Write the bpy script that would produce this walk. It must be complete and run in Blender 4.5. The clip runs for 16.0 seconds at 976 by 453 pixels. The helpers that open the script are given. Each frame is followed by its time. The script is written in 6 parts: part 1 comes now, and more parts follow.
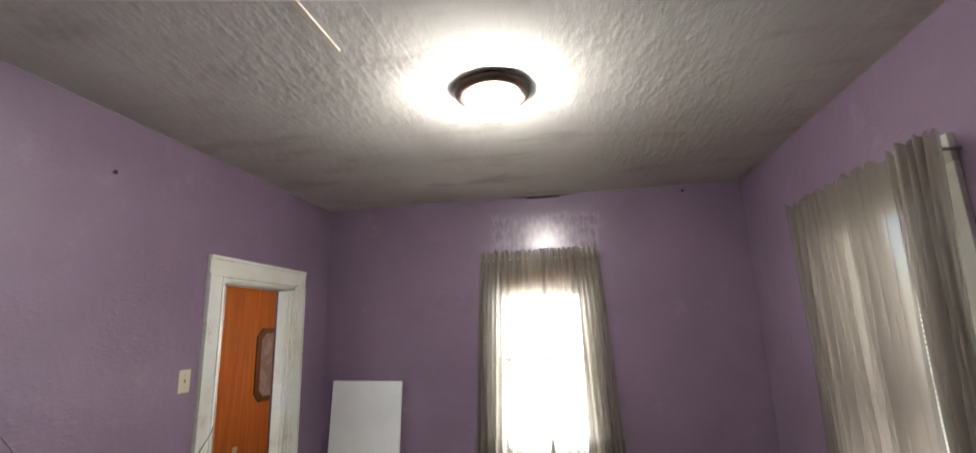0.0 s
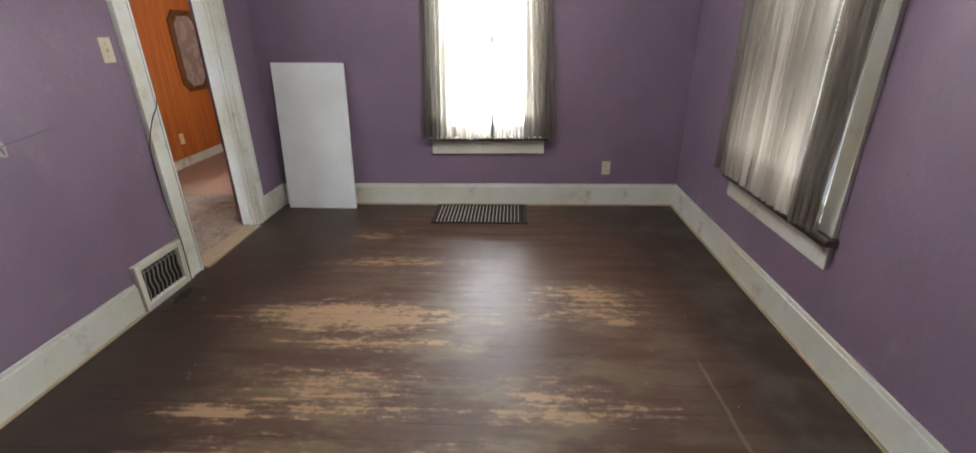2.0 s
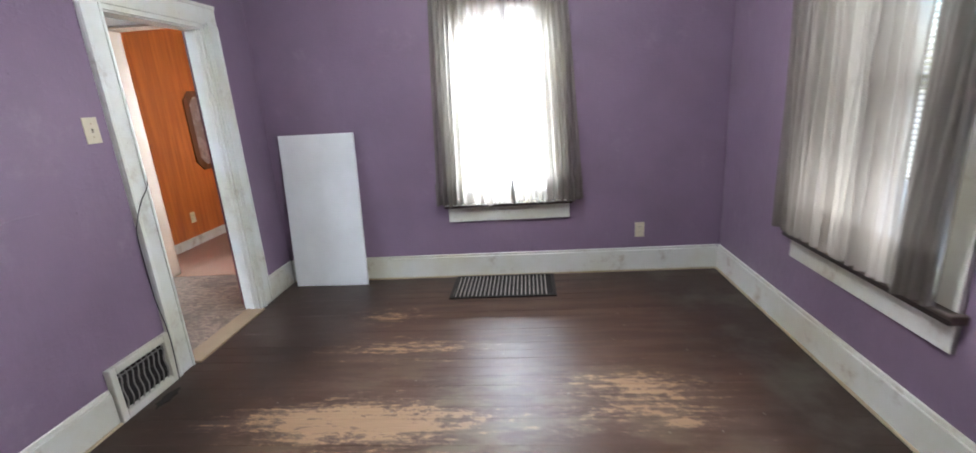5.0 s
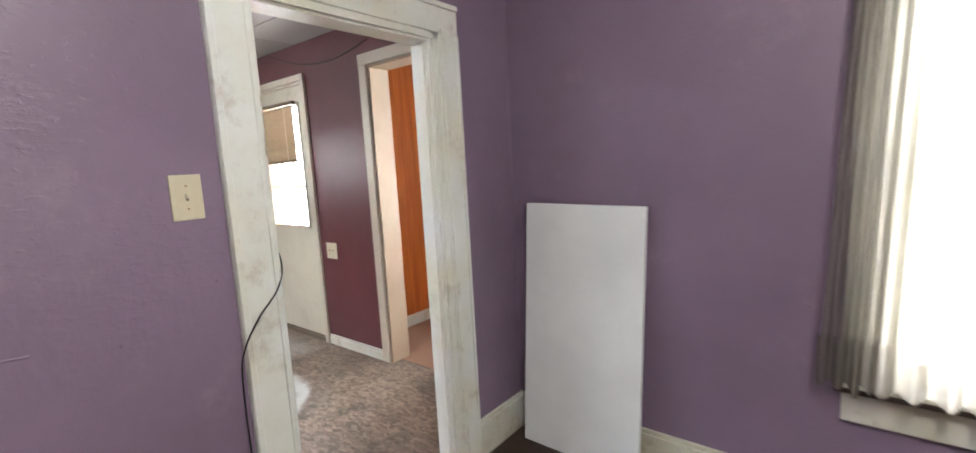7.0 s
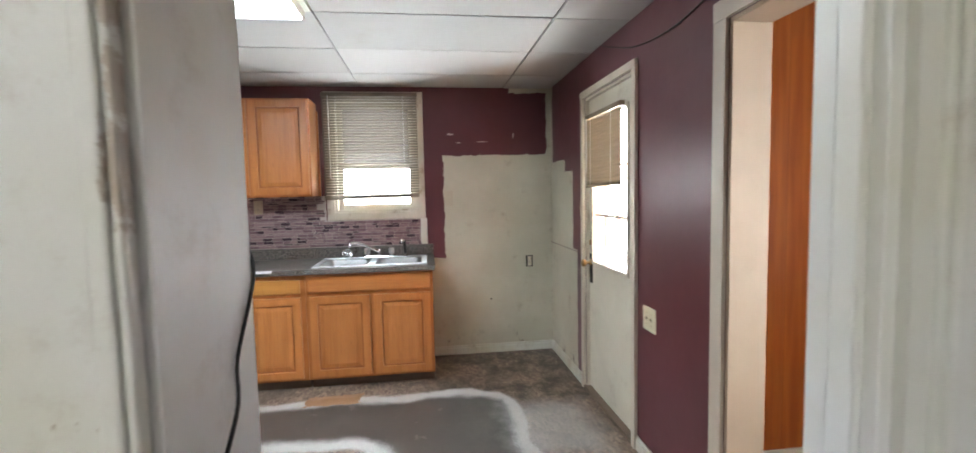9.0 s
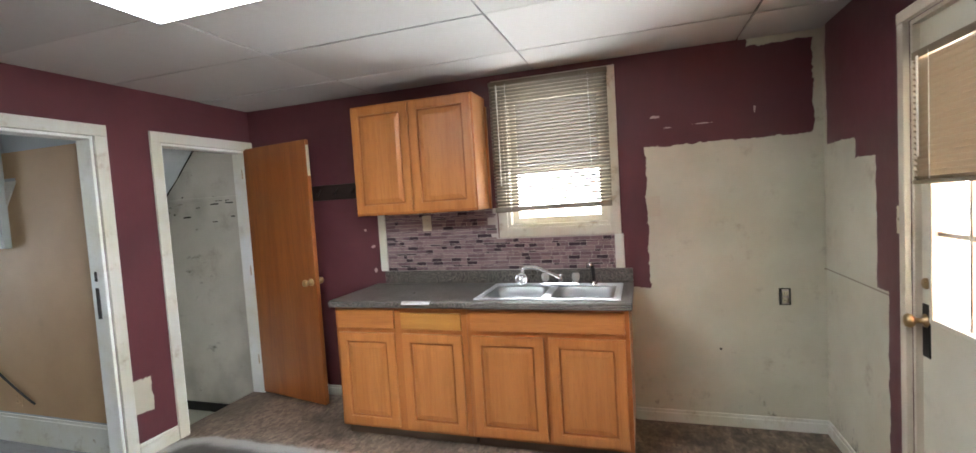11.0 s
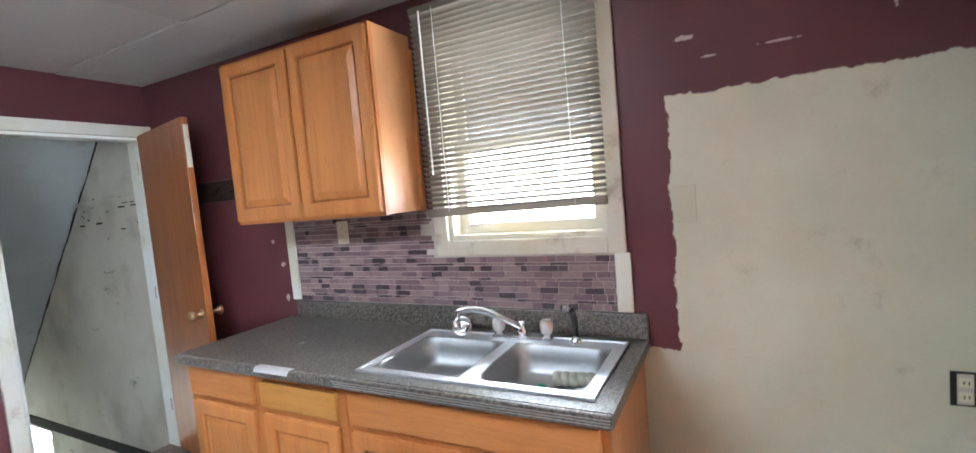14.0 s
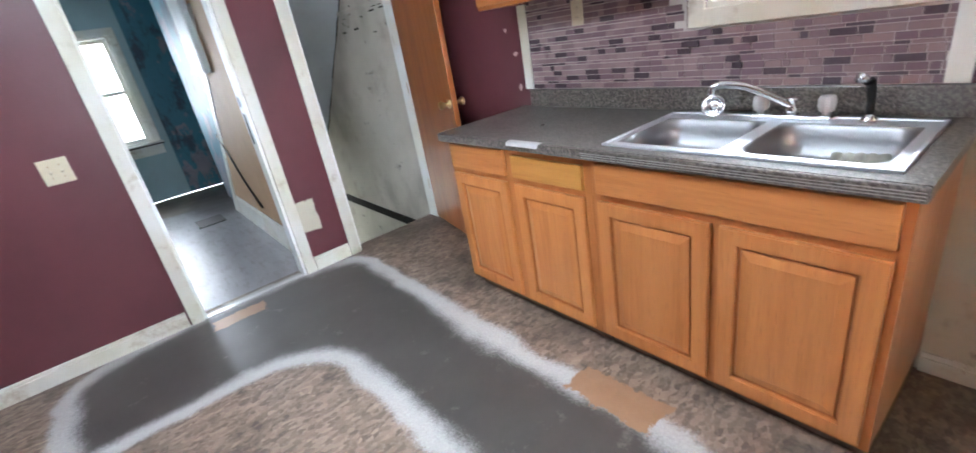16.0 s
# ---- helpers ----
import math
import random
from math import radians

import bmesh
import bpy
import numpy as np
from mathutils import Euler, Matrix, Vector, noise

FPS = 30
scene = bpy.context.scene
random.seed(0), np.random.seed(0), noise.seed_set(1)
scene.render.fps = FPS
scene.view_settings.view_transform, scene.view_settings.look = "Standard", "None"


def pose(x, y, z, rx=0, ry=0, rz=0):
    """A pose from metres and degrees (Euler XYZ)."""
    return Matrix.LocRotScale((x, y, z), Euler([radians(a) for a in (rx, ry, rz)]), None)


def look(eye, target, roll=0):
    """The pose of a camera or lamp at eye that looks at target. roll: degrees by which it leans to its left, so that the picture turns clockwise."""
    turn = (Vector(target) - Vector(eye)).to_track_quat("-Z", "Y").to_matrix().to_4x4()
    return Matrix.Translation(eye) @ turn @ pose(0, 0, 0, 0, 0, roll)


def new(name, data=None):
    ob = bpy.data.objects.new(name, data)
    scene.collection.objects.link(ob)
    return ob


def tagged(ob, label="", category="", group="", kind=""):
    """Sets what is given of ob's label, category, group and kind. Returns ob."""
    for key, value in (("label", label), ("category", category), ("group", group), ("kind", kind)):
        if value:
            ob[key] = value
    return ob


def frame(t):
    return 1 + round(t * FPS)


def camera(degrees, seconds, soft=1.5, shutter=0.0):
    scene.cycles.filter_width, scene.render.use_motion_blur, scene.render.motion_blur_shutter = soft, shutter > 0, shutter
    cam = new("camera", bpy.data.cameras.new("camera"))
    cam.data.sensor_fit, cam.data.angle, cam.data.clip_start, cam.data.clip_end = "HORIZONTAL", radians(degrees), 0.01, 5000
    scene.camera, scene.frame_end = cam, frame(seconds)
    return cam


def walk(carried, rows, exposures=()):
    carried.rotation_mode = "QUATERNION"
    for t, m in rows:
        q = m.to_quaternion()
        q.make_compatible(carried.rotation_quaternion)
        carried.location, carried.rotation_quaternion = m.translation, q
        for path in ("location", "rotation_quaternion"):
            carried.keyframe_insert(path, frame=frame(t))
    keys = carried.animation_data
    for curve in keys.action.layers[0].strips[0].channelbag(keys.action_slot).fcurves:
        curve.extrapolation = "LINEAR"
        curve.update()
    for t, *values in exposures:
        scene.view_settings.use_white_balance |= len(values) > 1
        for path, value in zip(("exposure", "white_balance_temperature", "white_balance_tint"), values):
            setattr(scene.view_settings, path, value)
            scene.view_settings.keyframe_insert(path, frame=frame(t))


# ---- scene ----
cam = camera(91.9, 16.0, shutter=0.25)
PATH = [
    (0, (2.071, -3.752, 1.576), (1.732, -1.826, 1.992), -1.7),
    (0.5, (1.951, -3.798, 1.557), (1.701, -1.817, 1.665), -1.7),
    (1, (2.029, -3.798, 1.532), (1.802, -1.821, 1.331), -2.2),
    (1.5, (2.015, -3.83, 1.469), (1.871, -1.896, 0.982), -1.2),
    (2, (2.024, -3.856, 1.42), (1.917, -2.018, 0.641), -0.9),
    (2.5, (2.028, -3.888, 1.383), (1.948, -2.205, 0.304), -0.8),
    (3, (2.049, -3.922, 1.335), (1.97, -2.374, 0.071), -1.1),
    (3.5, (2.045, -3.932, 1.304), (1.986, -2.515, -0.106), -1.6),
    (4, (2.047, -3.886, 1.333), (1.997, -2.468, -0.077), -2.6),
    (4.5, (2.006, -3.782, 1.391), (2.007, -2.022, 0.442), -3.0),
    (5, (1.984, -3.506, 1.372), (1.798, -1.587, 0.839), -4.0),
    (7.5, (1.135, -1.59, 1.39), (-0.42, -0.343, 1.224), -1.8),
    (8, (0.898, -1.328, 1.399), (-0.943, -0.557, 1.264), -1.9),
    (8.2, (0.825, -1.253, 1.411), (-1.076, -0.645, 1.278), -2.4),
    (8.5, (0.671, -1.151, 1.402), (-1.267, -0.675, 1.274), -2.3),
    (9, (0.426, -1.002, 1.447), (-1.552, -0.743, 1.303), -1.2),
    (9.5, (0.112, -0.907, 1.434), (-1.878, -1.05, 1.3), -2.0),
    (9.6, (0.049, -0.908, 1.442), (-1.935, -1.119, 1.309), -2.2),
    (10, (-0.118, -0.889, 1.461), (-2.065, -1.331, 1.343), -4.6),
    (10.2, (-0.183, -0.911, 1.483), (-2.118, -1.404, 1.372), -5.0),
    (12.5, (-1.508, -0.724, 1.517), (-3.346, -1.506, 1.416), 0.2),
    (13, (-1.79, -0.663, 1.517), (-3.614, -1.479, 1.457), 0.1),
    (13.5, (-1.938, -0.631, 1.525), (-3.744, -1.488, 1.477), -1.1),
    (14, (-1.97, -0.658, 1.504), (-3.741, -1.574, 1.355), -5.0),
    (14.5, (-1.924, -0.718, 1.489), (-3.59, -1.73, 1.042), -6.7),
    (15, (-1.907, -0.737, 1.444), (-3.433, -1.861, 0.802), -7.4),
    (15.5, (-1.853, -0.765, 1.355), (-3.155, -2.03, 0.516), -8.8),
    (16, (-1.827, -0.783, 1.383), (-2.912, -2.27, 0.602), -10.1),
]
walk(cam, [(t, look(eye, target, roll)) for t, eye, target, roll in PATH],
     exposures=[(0.0, 1.24, 6450, 10), (0.5, 1.26, 6400, 10), (1.5, 1.38, 6300, 9), (2.5, 1.46, 6150, 8), (3.5, 1.64, 6000, 7), (4.5, 1.7, 5650, 8), (5.0, 1.78, 5650, 9), (7.5, 1.56, 6400, 10),
                (8.5, 1.46, 6350, 9), (9.0, 1.28, 6250, 8), (9.5, 1.22, 6250, 9), (10.0, 1.3, 6600, 10), (12.5, 1.26, 6050, 8), (13.0, 1.46, 5950, 8), (13.5, 1.54, 5800, 7), (15.0, 1.5, 5900, 9), (16.0, 1.6, 5850, 11)])

# ---------------------------------------------------------------- light
world = bpy.data.worlds.new("world")
scene.world = world
world.use_nodes = True
sky = world.node_tree.nodes.new("ShaderNodeTexSky")
sky.sky_type = "NISHITA"
sky.sun_disc = False
sky.sun_elevation, sky.sun_rotation = radians(40), radians(120)
world.node_tree.links.new(sky.outputs[0], world.node_tree.nodes["Background"].inputs[0])
world.node_tree.nodes["Background"].inputs[1].default_value = 0.1
sun_data = bpy.data.lights.new("sun", "SUN")
sun_data.energy, sun_data.angle, sun_data.color = 0.8, radians(15), (1.0, 0.97, 0.92)
sun = new("sun", sun_data)
sun.matrix_world = look((8, 5, 9), (0, 0, 0))
DAY = 16.0        # glow of the overcast sky outside the windows
BULB = 106.0      # bedroom dome lamp
TUBE = 11.8       # kitchen ceiling panel


# ---------------------------------------------------------------- materials
class Nodes:
    """A small wrapper for writing node trees as expressions."""

    def __init__(self, name):
        self.mat = bpy.data.materials.new(name)
        self.mat.use_nodes = True
        self.t = self.mat.node_tree
        self.bsdf = self.t.nodes["Principled BSDF"]
        self.out = self.t.nodes["Material Output"]
        g = self.t.nodes.new("ShaderNodeNewGeometry")
        self.pos = g.outputs["Position"]
        self.island = g.outputs["Random Per Island"]

    def put(self, socket, v):
        if isinstance(v, bpy.types.NodeSocket):
            self.t.links.new(v, socket)
        elif v is not None:
            socket.default_value = v

    def m(self, op, a, b=None, c=None):
        n = self.t.nodes.new("ShaderNodeMath")
        n.operation = op
        for s, v in zip(n.inputs, (a, b, c)):
            self.put(s, v)
        return n.outputs[0]

    def v(self, op, a, b=None):
        n = self.t.nodes.new("ShaderNodeVectorMath")
        n.operation = op
        self.put(n.inputs[0], a)
        self.put(n.inputs[1], b)
        return n.outputs["Value"] if op in ("LENGTH", "DISTANCE") else n.outputs[0]

    def xyz(self, p=None):
        n = self.t.nodes.new("ShaderNodeSeparateXYZ")
        self.put(n.inputs[0], p or self.pos)
        return n.outputs[0], n.outputs[1], n.outputs[2]

    def noise(self, scale, detail=4.0, stretch=(1, 1, 1), rough=0.55, shift=(0, 0, 0), src=None):
        p = self.v("MULTIPLY", src or self.pos, stretch)
        p = self.v("ADD", p, shift)
        n = self.t.nodes.new("ShaderNodeTexNoise")
        self.put(n.inputs["Vector"], p)
        n.inputs["Scale"].default_value = scale
        n.inputs["Detail"].default_value = detail
        n.inputs["Roughness"].default_value = rough
        return n.outputs[0]

    def voronoi(self, scale, feature="F1", stretch=(1, 1, 1), out="Distance"):
        n = self.t.nodes.new("ShaderNodeTexVoronoi")
        n.feature = feature
        self.put(n.inputs["Vector"], self.v("MULTIPLY", self.pos, stretch))
        n.inputs["Scale"].default_value = scale
        return n.outputs[out]

    def ramp(self, f, lo, hi):
        n = self.t.nodes.new("ShaderNodeMapRange")
        n.interpolation_type = "SMOOTHSTEP"
        self.put(n.inputs[0], f)
        n.inputs[1].default_value, n.inputs[2].default_value = lo, hi
        return n.outputs[0]

    def mix(self, f, a, b):
        n = self.t.nodes.new("ShaderNodeMix")
        n.data_type = "RGBA"
        self.put(n.inputs[0], f)
        for s, v in ((n.inputs[6], a), (n.inputs[7], b)):
            self.put(s, (*v, 1) if isinstance(v, tuple) else v)
        return n.outputs[2]

    def blend(self, f, a, b):
        n = self.t.nodes.new("ShaderNodeMix")
        self.put(n.inputs[0], f)
        self.put(n.inputs[2], a)
        self.put(n.inputs[3], b)
        return n.outputs[0]

    def rand(self):
        return self.t.nodes.new("ShaderNodeObjectInfo").outputs["Random"]

    def rect(self, a, a0, a1, b, b0, b1):
        """Distance inside a rectangle of two coordinates, negative outside."""
        d = self.m("MINIMUM", self.m("SUBTRACT", a, a0), self.m("SUBTRACT", a1, a))
        e = self.m("MINIMUM", self.m("SUBTRACT", b, b0), self.m("SUBTRACT", b1, b))
        return self.m("MINIMUM", d, e)

    def finish(self, color, rough=0.5, bump=None, strength=0.2, dist=0.002, metal=0.0, spec=0.5):
        b = self.bsdf
        self.put(b.inputs["Base Color"], (*color, 1) if isinstance(color, tuple) else color)
        self.put(b.inputs["Roughness"], rough)
        self.put(b.inputs["Metallic"], metal)
        b.inputs["Specular IOR Level"].default_value = spec
        if bump is not None:
            n = self.t.nodes.new("ShaderNodeBump")
            n.inputs["Strength"].default_value = strength
            n.inputs["Distance"].default_value = dist
            self.put(n.inputs["Height"], bump)
            self.put(b.inputs["Normal"], n.outputs[0])
        return self.mat


def shade(c, k):
    return tuple(min(1.0, x * k) for x in c)


def painted(name, col, rough=0.5, dirt=(0.25, 0.2, 0.13), amount=0.35, bump=0.15, lumps=35):
    """Old paint: brush relief, slow tone drift and scattered grime."""
    n = Nodes(name)
    slow = n.noise(1.7, 3)
    fine = n.noise(lumps, 5)
    base = n.mix(n.ramp(slow, 0.3, 0.7), shade(col, 0.9), shade(col, 1.06))
    grime = n.m("MULTIPLY", n.ramp(n.noise(4.5, 7, rough=0.7), 0.56, 0.78), amount)
    base = n.mix(grime, base, dirt)
    r = n.blend(n.noise(9, 4), rough - 0.08, rough + 0.12)
    return n.finish(base, r, n.m("ADD", fine, n.noise(6, 3)), bump, 0.004)


def plain(name, col, rough=0.5, metal=0.0, var=0.12, scale=30):
    n = Nodes(name)
    f = n.noise(scale, 5)
    return n.finish(n.mix(f, shade(col, 1 - var), shade(col, 1 + var)), n.blend(n.noise(scale * 2, 4), rough - 0.06, rough + 0.06), f, 0.05, 0.001, metal)


def chipped_trim(name, col=(0.69, 0.70, 0.65), marks=(), dirt=0.62):
    """White gloss paint, yellowed and chipped down to bare wood in places."""
    n = Nodes(name)
    slow = n.noise(2.3, 4)
    base = n.mix(n.ramp(slow, 0.35, 0.7), col, (col[0] * 0.9, col[1] * 0.87, col[2] * 0.74))
    stain = n.m("MULTIPLY", n.ramp(n.noise(5, 8, rough=0.72), 0.53, 0.72), dirt)
    base = n.mix(stain, base, (0.3, 0.21, 0.11))
    chip = n.ramp(n.noise(11, 9, (1, 1, 0.55), 0.75, (3, 1, 7)), 0.665, 0.69)
    for cy, cz, ry, rz in marks:
        d = n.v("LENGTH", n.v("MULTIPLY", n.v("SUBTRACT", n.pos, (0, cy, cz)), (0, 1 / ry, 1 / rz)))
        d = n.m("ADD", d, n.m("MULTIPLY", n.m("SUBTRACT", n.noise(55, 5, rough=0.7, shift=(cy, 2, cz)), 0.5), 2.6))
        chip = n.m("MAXIMUM", chip, n.ramp(d, 1.15, 0.75))
    base = n.mix(n.m("MULTIPLY", chip, n.blend(n.noise(40, 4), 0.35, 0.85)), base, (0.29, 0.2, 0.1))
    h = n.m("SUBTRACT", n.m("ADD", n.noise(14, 5, (1, 1, 0.3)), n.m("MULTIPLY", n.noise(60, 3), 0.3)), chip)
    return n.finish(base, n.blend(n.noise(8, 4), 0.3, 0.55), h, 0.35, 0.003)


def purple_wall():
    n = Nodes("purple_wall_paint")
    col = (0.225, 0.162, 0.232)
    slow = n.noise(1.3, 4)
    base = n.mix(n.ramp(slow, 0.3, 0.7), shade(col, 0.9), shade(col, 1.1))
    x, y, z = n.xyz()
    scuff = n.m("MULTIPLY", n.ramp(n.noise(3.1, 8, rough=0.7, shift=(4, 9, 2)), 0.56, 0.74), 0.4)
    base = n.mix(scuff, base, (0.34, 0.27, 0.33))
    spots = n.ramp(n.voronoi(5.5), 0.03, 0.018)
    base = n.mix(n.m("MULTIPLY", spots, 0.35), base, (0.08, 0.06, 0.07))
    drips = n.m("MULTIPLY", n.ramp(n.noise(26, 4, (1, 1, 2.2)), 0.45, 0.75), n.ramp(n.noise(2.6, 3, shift=(1, 1, 6)), 0.35, 0.6))
    relief = n.m("ADD", n.m("ADD", n.m("MULTIPLY", n.noise(22, 5, (1, 1, 0.5)), 0.7), n.m("MULTIPLY", drips, n.blend(n.m("MULTIPLY", n.m("MULTIPLY", n.ramp(z, 1.42, 1.6), n.m("LESS_THAN", x, 0.5)), n.m("MULTIPLY", n.ramp(y, -2.5, -2.2), n.ramp(y, -1.2, -1.5))), 0.35, 1.5))), n.m("MULTIPLY", n.noise(4, 3), 1.5))
    over = n.m("MULTIPLY", n.rect(x, 1.4, 2.36, z, 2.1, 2.5), 9.0)
    over = n.m("ADD", over, n.m("MULTIPLY", n.m("SUBTRACT", n.noise(9, 6, (1, 1, 0.6), 0.7), 0.5), 2.0))
    over = n.m("MULTIPLY", n.ramp(over, 0.1, 0.9), n.m("GREATER_THAN", y, -0.05))
    # lamp reflection over the north window, painted as pale streaks
    base = n.mix(n.m("MULTIPLY", n.m("MULTIPLY", over, n.ramp(n.noise(34, 5, (1, 1, 0.4)), 0.4, 0.62)), 0.5), base, (0.42, 0.39, 0.43))
    patch = n.v("LENGTH", n.v("MULTIPLY", n.v("SUBTRACT", n.pos, (0, -1.75, 1.5)), (9, 2.6, 3.0)))
    patch = n.ramp(n.m("ADD", patch, n.m("MULTIPLY", n.m("SUBTRACT", n.noise(11, 5, rough=0.65), 0.5), 1.6)), 1.1, 0.5)
    relief = n.m("ADD", relief, n.m("MULTIPLY", n.m("MULTIPLY", patch, n.ramp(n.noise(30, 3, (1, 1, 1.6)), 0.58, 0.72)), 0.8))
    return n.finish(base, n.blend(over, n.blend(n.noise(7, 5), n.blend(patch, 0.36, 0.3), n.blend(patch, 0.52, 0.36)), 0.24), relief, 0.36, 0.006)


def burgundy_wall():
    """Burgundy over cream: the burgundy stops at ragged brush edges near the north-west corner."""
    n = Nodes("burgundy_wall_paint")
    x, y, z = n.xyz()
    wob = n.m("MULTIPLY", n.m("SUBTRACT", n.noise(9, 6, rough=0.65), 0.5), 0.06)
    w2 = n.m("MULTIPLY", n.m("SUBTRACT", n.noise(45, 3), 0.5), 0.02)
    wob = n.m("ADD", wob, w2)
    west = n.rect(y, -0.84, 0.4, z, -0.1, 1.775)
    west = n.m("MAXIMUM", west, n.rect(y, -1.2, 0.4, z, -0.1, 0.88))
    west = n.m("MAXIMUM", west, n.rect(y, 0.085, 0.4, z, -0.1, 2.5))
    west = n.m("MAXIMUM", west, n.rect(y, -0.25, 0.4, z, 2.315, 2.5))
    on_west = n.m("LESS_THAN", x, -3.725)
    north = n.rect(x, -4, -3.33, z, -0.1, 1.70)
    north = n.m("MAXIMUM", north, n.rect(x, -4, -3.12, z, -0.1, 1.6))
    north = n.m("MAXIMUM", north, n.rect(x, -4, -3.02, z, -0.1, 1.0))
    north = n.m("MAXIMUM", north, n.rect(x, -4, -3.69, z, -0.1, 2.5))
    on_north = n.m("MULTIPLY", n.m("GREATER_THAN", y, 0.12), n.m("LESS_THAN", x, -2.6))
    south = n.rect(x, -2.735, -2.60, z, 0.28, 0.5)
    on_south = n.m("LESS_THAN", y, -3.94)
    d = n.m("MAXIMUM", n.m("ADD", n.m("MULTIPLY", n.m("SUBTRACT", on_west, 1.0), 9.0), west), n.m("ADD", n.m("MULTIPLY", n.m("SUBTRACT", on_north, 1.0), 9.0), north))
    d = n.m("MAXIMUM", d, n.m("ADD", n.m("MULTIPLY", n.m("SUBTRACT", on_south, 1.0), 9.0), south))
    cream = n.ramp(n.m("ADD", d, wob), -0.003, 0.003)
    slow = n.noise(1.6, 4)
    burg = n.mix(n.ramp(slow, 0.3, 0.7), (0.105, 0.034, 0.041), (0.138, 0.045, 0.053))
    nick = n.ramp(n.noise(16, 9, (1, 1, 1), 0.75, (2, 8, 5)), 0.715, 0.73)
    burg = n.mix(n.m("MULTIPLY", nick, 0.8), burg, (0.55, 0.42, 0.4))
    for cy, cz, ry, rz in ((-0.774, 1.958, 0.03, 0.009), (-0.215, 1.945, 0.007, 0.02), (-0.5, 1.892, 0.05, 0.004), (-0.7, 1.885, 0.02, 0.004), (-2.92, 1.33, 0.015, 0.01), (-2.86, 1.2, 0.02, 0.012), (-2.85, 1.02, 0.02, 0.02)):
        d2 = n.v("LENGTH", n.v("MULTIPLY", n.v("SUBTRACT", n.pos, (0, cy, cz)), (0, 1 / ry, 1 / rz)))
        d2 = n.m("ADD", d2, n.m("MULTIPLY", n.m("SUBTRACT", n.noise(60, 4, shift=(cy, 1, cz)), 0.5), 2.0))
        burg = n.mix(n.m("MULTIPLY", n.m("MULTIPLY", n.ramp(d2, 1.1, 0.8), on_west), 0.85), burg, (0.6, 0.5, 0.46))
    beige = n.mix(n.ramp(n.noise(2.1, 4), 0.3, 0.7), (0.53, 0.515, 0.4), (0.615, 0.6, 0.485))
    beige = n.mix(n.m("MULTIPLY", n.ramp(n.noise(5, 7, rough=0.7), 0.57, 0.75), 0.45), beige, (0.25, 0.19, 0.11))
    low = n.m("MULTIPLY", n.ramp(n.m("ADD", z, n.m("MULTIPLY", n.noise(14, 7, (1, 1, 0.25), 0.7), 0.3)), 0.4, 0.2), n.ramp(n.noise(5.5, 10, (1, 1, 0.6), 0.78, (1, 5, 3)), 0.54, 0.63))
    beige = n.mix(n.m("MULTIPLY", low, 0.85), beige, (0.07, 0.055, 0.045))
    nail = n.ramp(n.v("LENGTH", n.v("MULTIPLY", n.v("SUBTRACT", n.pos, (0, -0.441, 0.489)), (0, 1, 1))), 0.01, 0.006)
    beige = n.mix(n.m("MULTIPLY", n.m("MULTIPLY", nail, on_west), 0.9), beige, (0.04, 0.03, 0.03))
    seam = n.m("MULTIPLY", n.ramp(n.m("ABSOLUTE", n.m("SUBTRACT", z, 0.985)), 0.006, 0.002), n.m("MULTIPLY", on_north, 0.6))
    beige = n.mix(seam, beige, (0.12, 0.08, 0.05))
    relief = n.m("ADD", n.m("ADD", n.noise(28, 5), n.m("MULTIPLY", cream, -0.6)), n.noise(5, 3))
    return n.finish(n.mix(cream, burg, beige), n.blend(cream, n.blend(n.noise(8, 4), 0.3, 0.42), 0.6), relief, 0.16, 0.004)


def plaster_ceiling():
    n = Nodes("textured_plaster_ceiling")
    base = n.mix(n.ramp(n.noise(0.9, 4), 0.3, 0.7), (0.47, 0.46, 0.42), (0.58, 0.57, 0.53))
    base = n.mix(n.m("MULTIPLY", n.ramp(n.noise(2.2, 6, (1, 2.2, 1), shift=(5, 5, 5)), 0.52, 0.75), 0.5), base, (0.27, 0.24, 0.2))
    drip = n.m("POWER", n.noise(26, 4, (1, 0.4, 1)), 2.0)
    return n.finish(base, 0.8, n.m("ADD", n.m("MULTIPLY", drip, 1.6), n.noise(3, 3)), 0.34, 0.012)


def ceiling_tile():
    n = Nodes("acoustic_tile")
    base = n.mix(n.island, (0.4, 0.395, 0.38), (0.5, 0.495, 0.48))
    base = n.mix(n.m("MULTIPLY", n.ramp(n.noise(2.0, 6, rough=0.65), 0.57, 0.8), 0.5), base, (0.36, 0.32, 0.26))
    pits = n.ramp(n.voronoi(75), 0.2, 0.05)
    return n.finish(base, 0.85, n.m("SUBTRACT", n.noise(50, 4), pits), 0.25, 0.003)


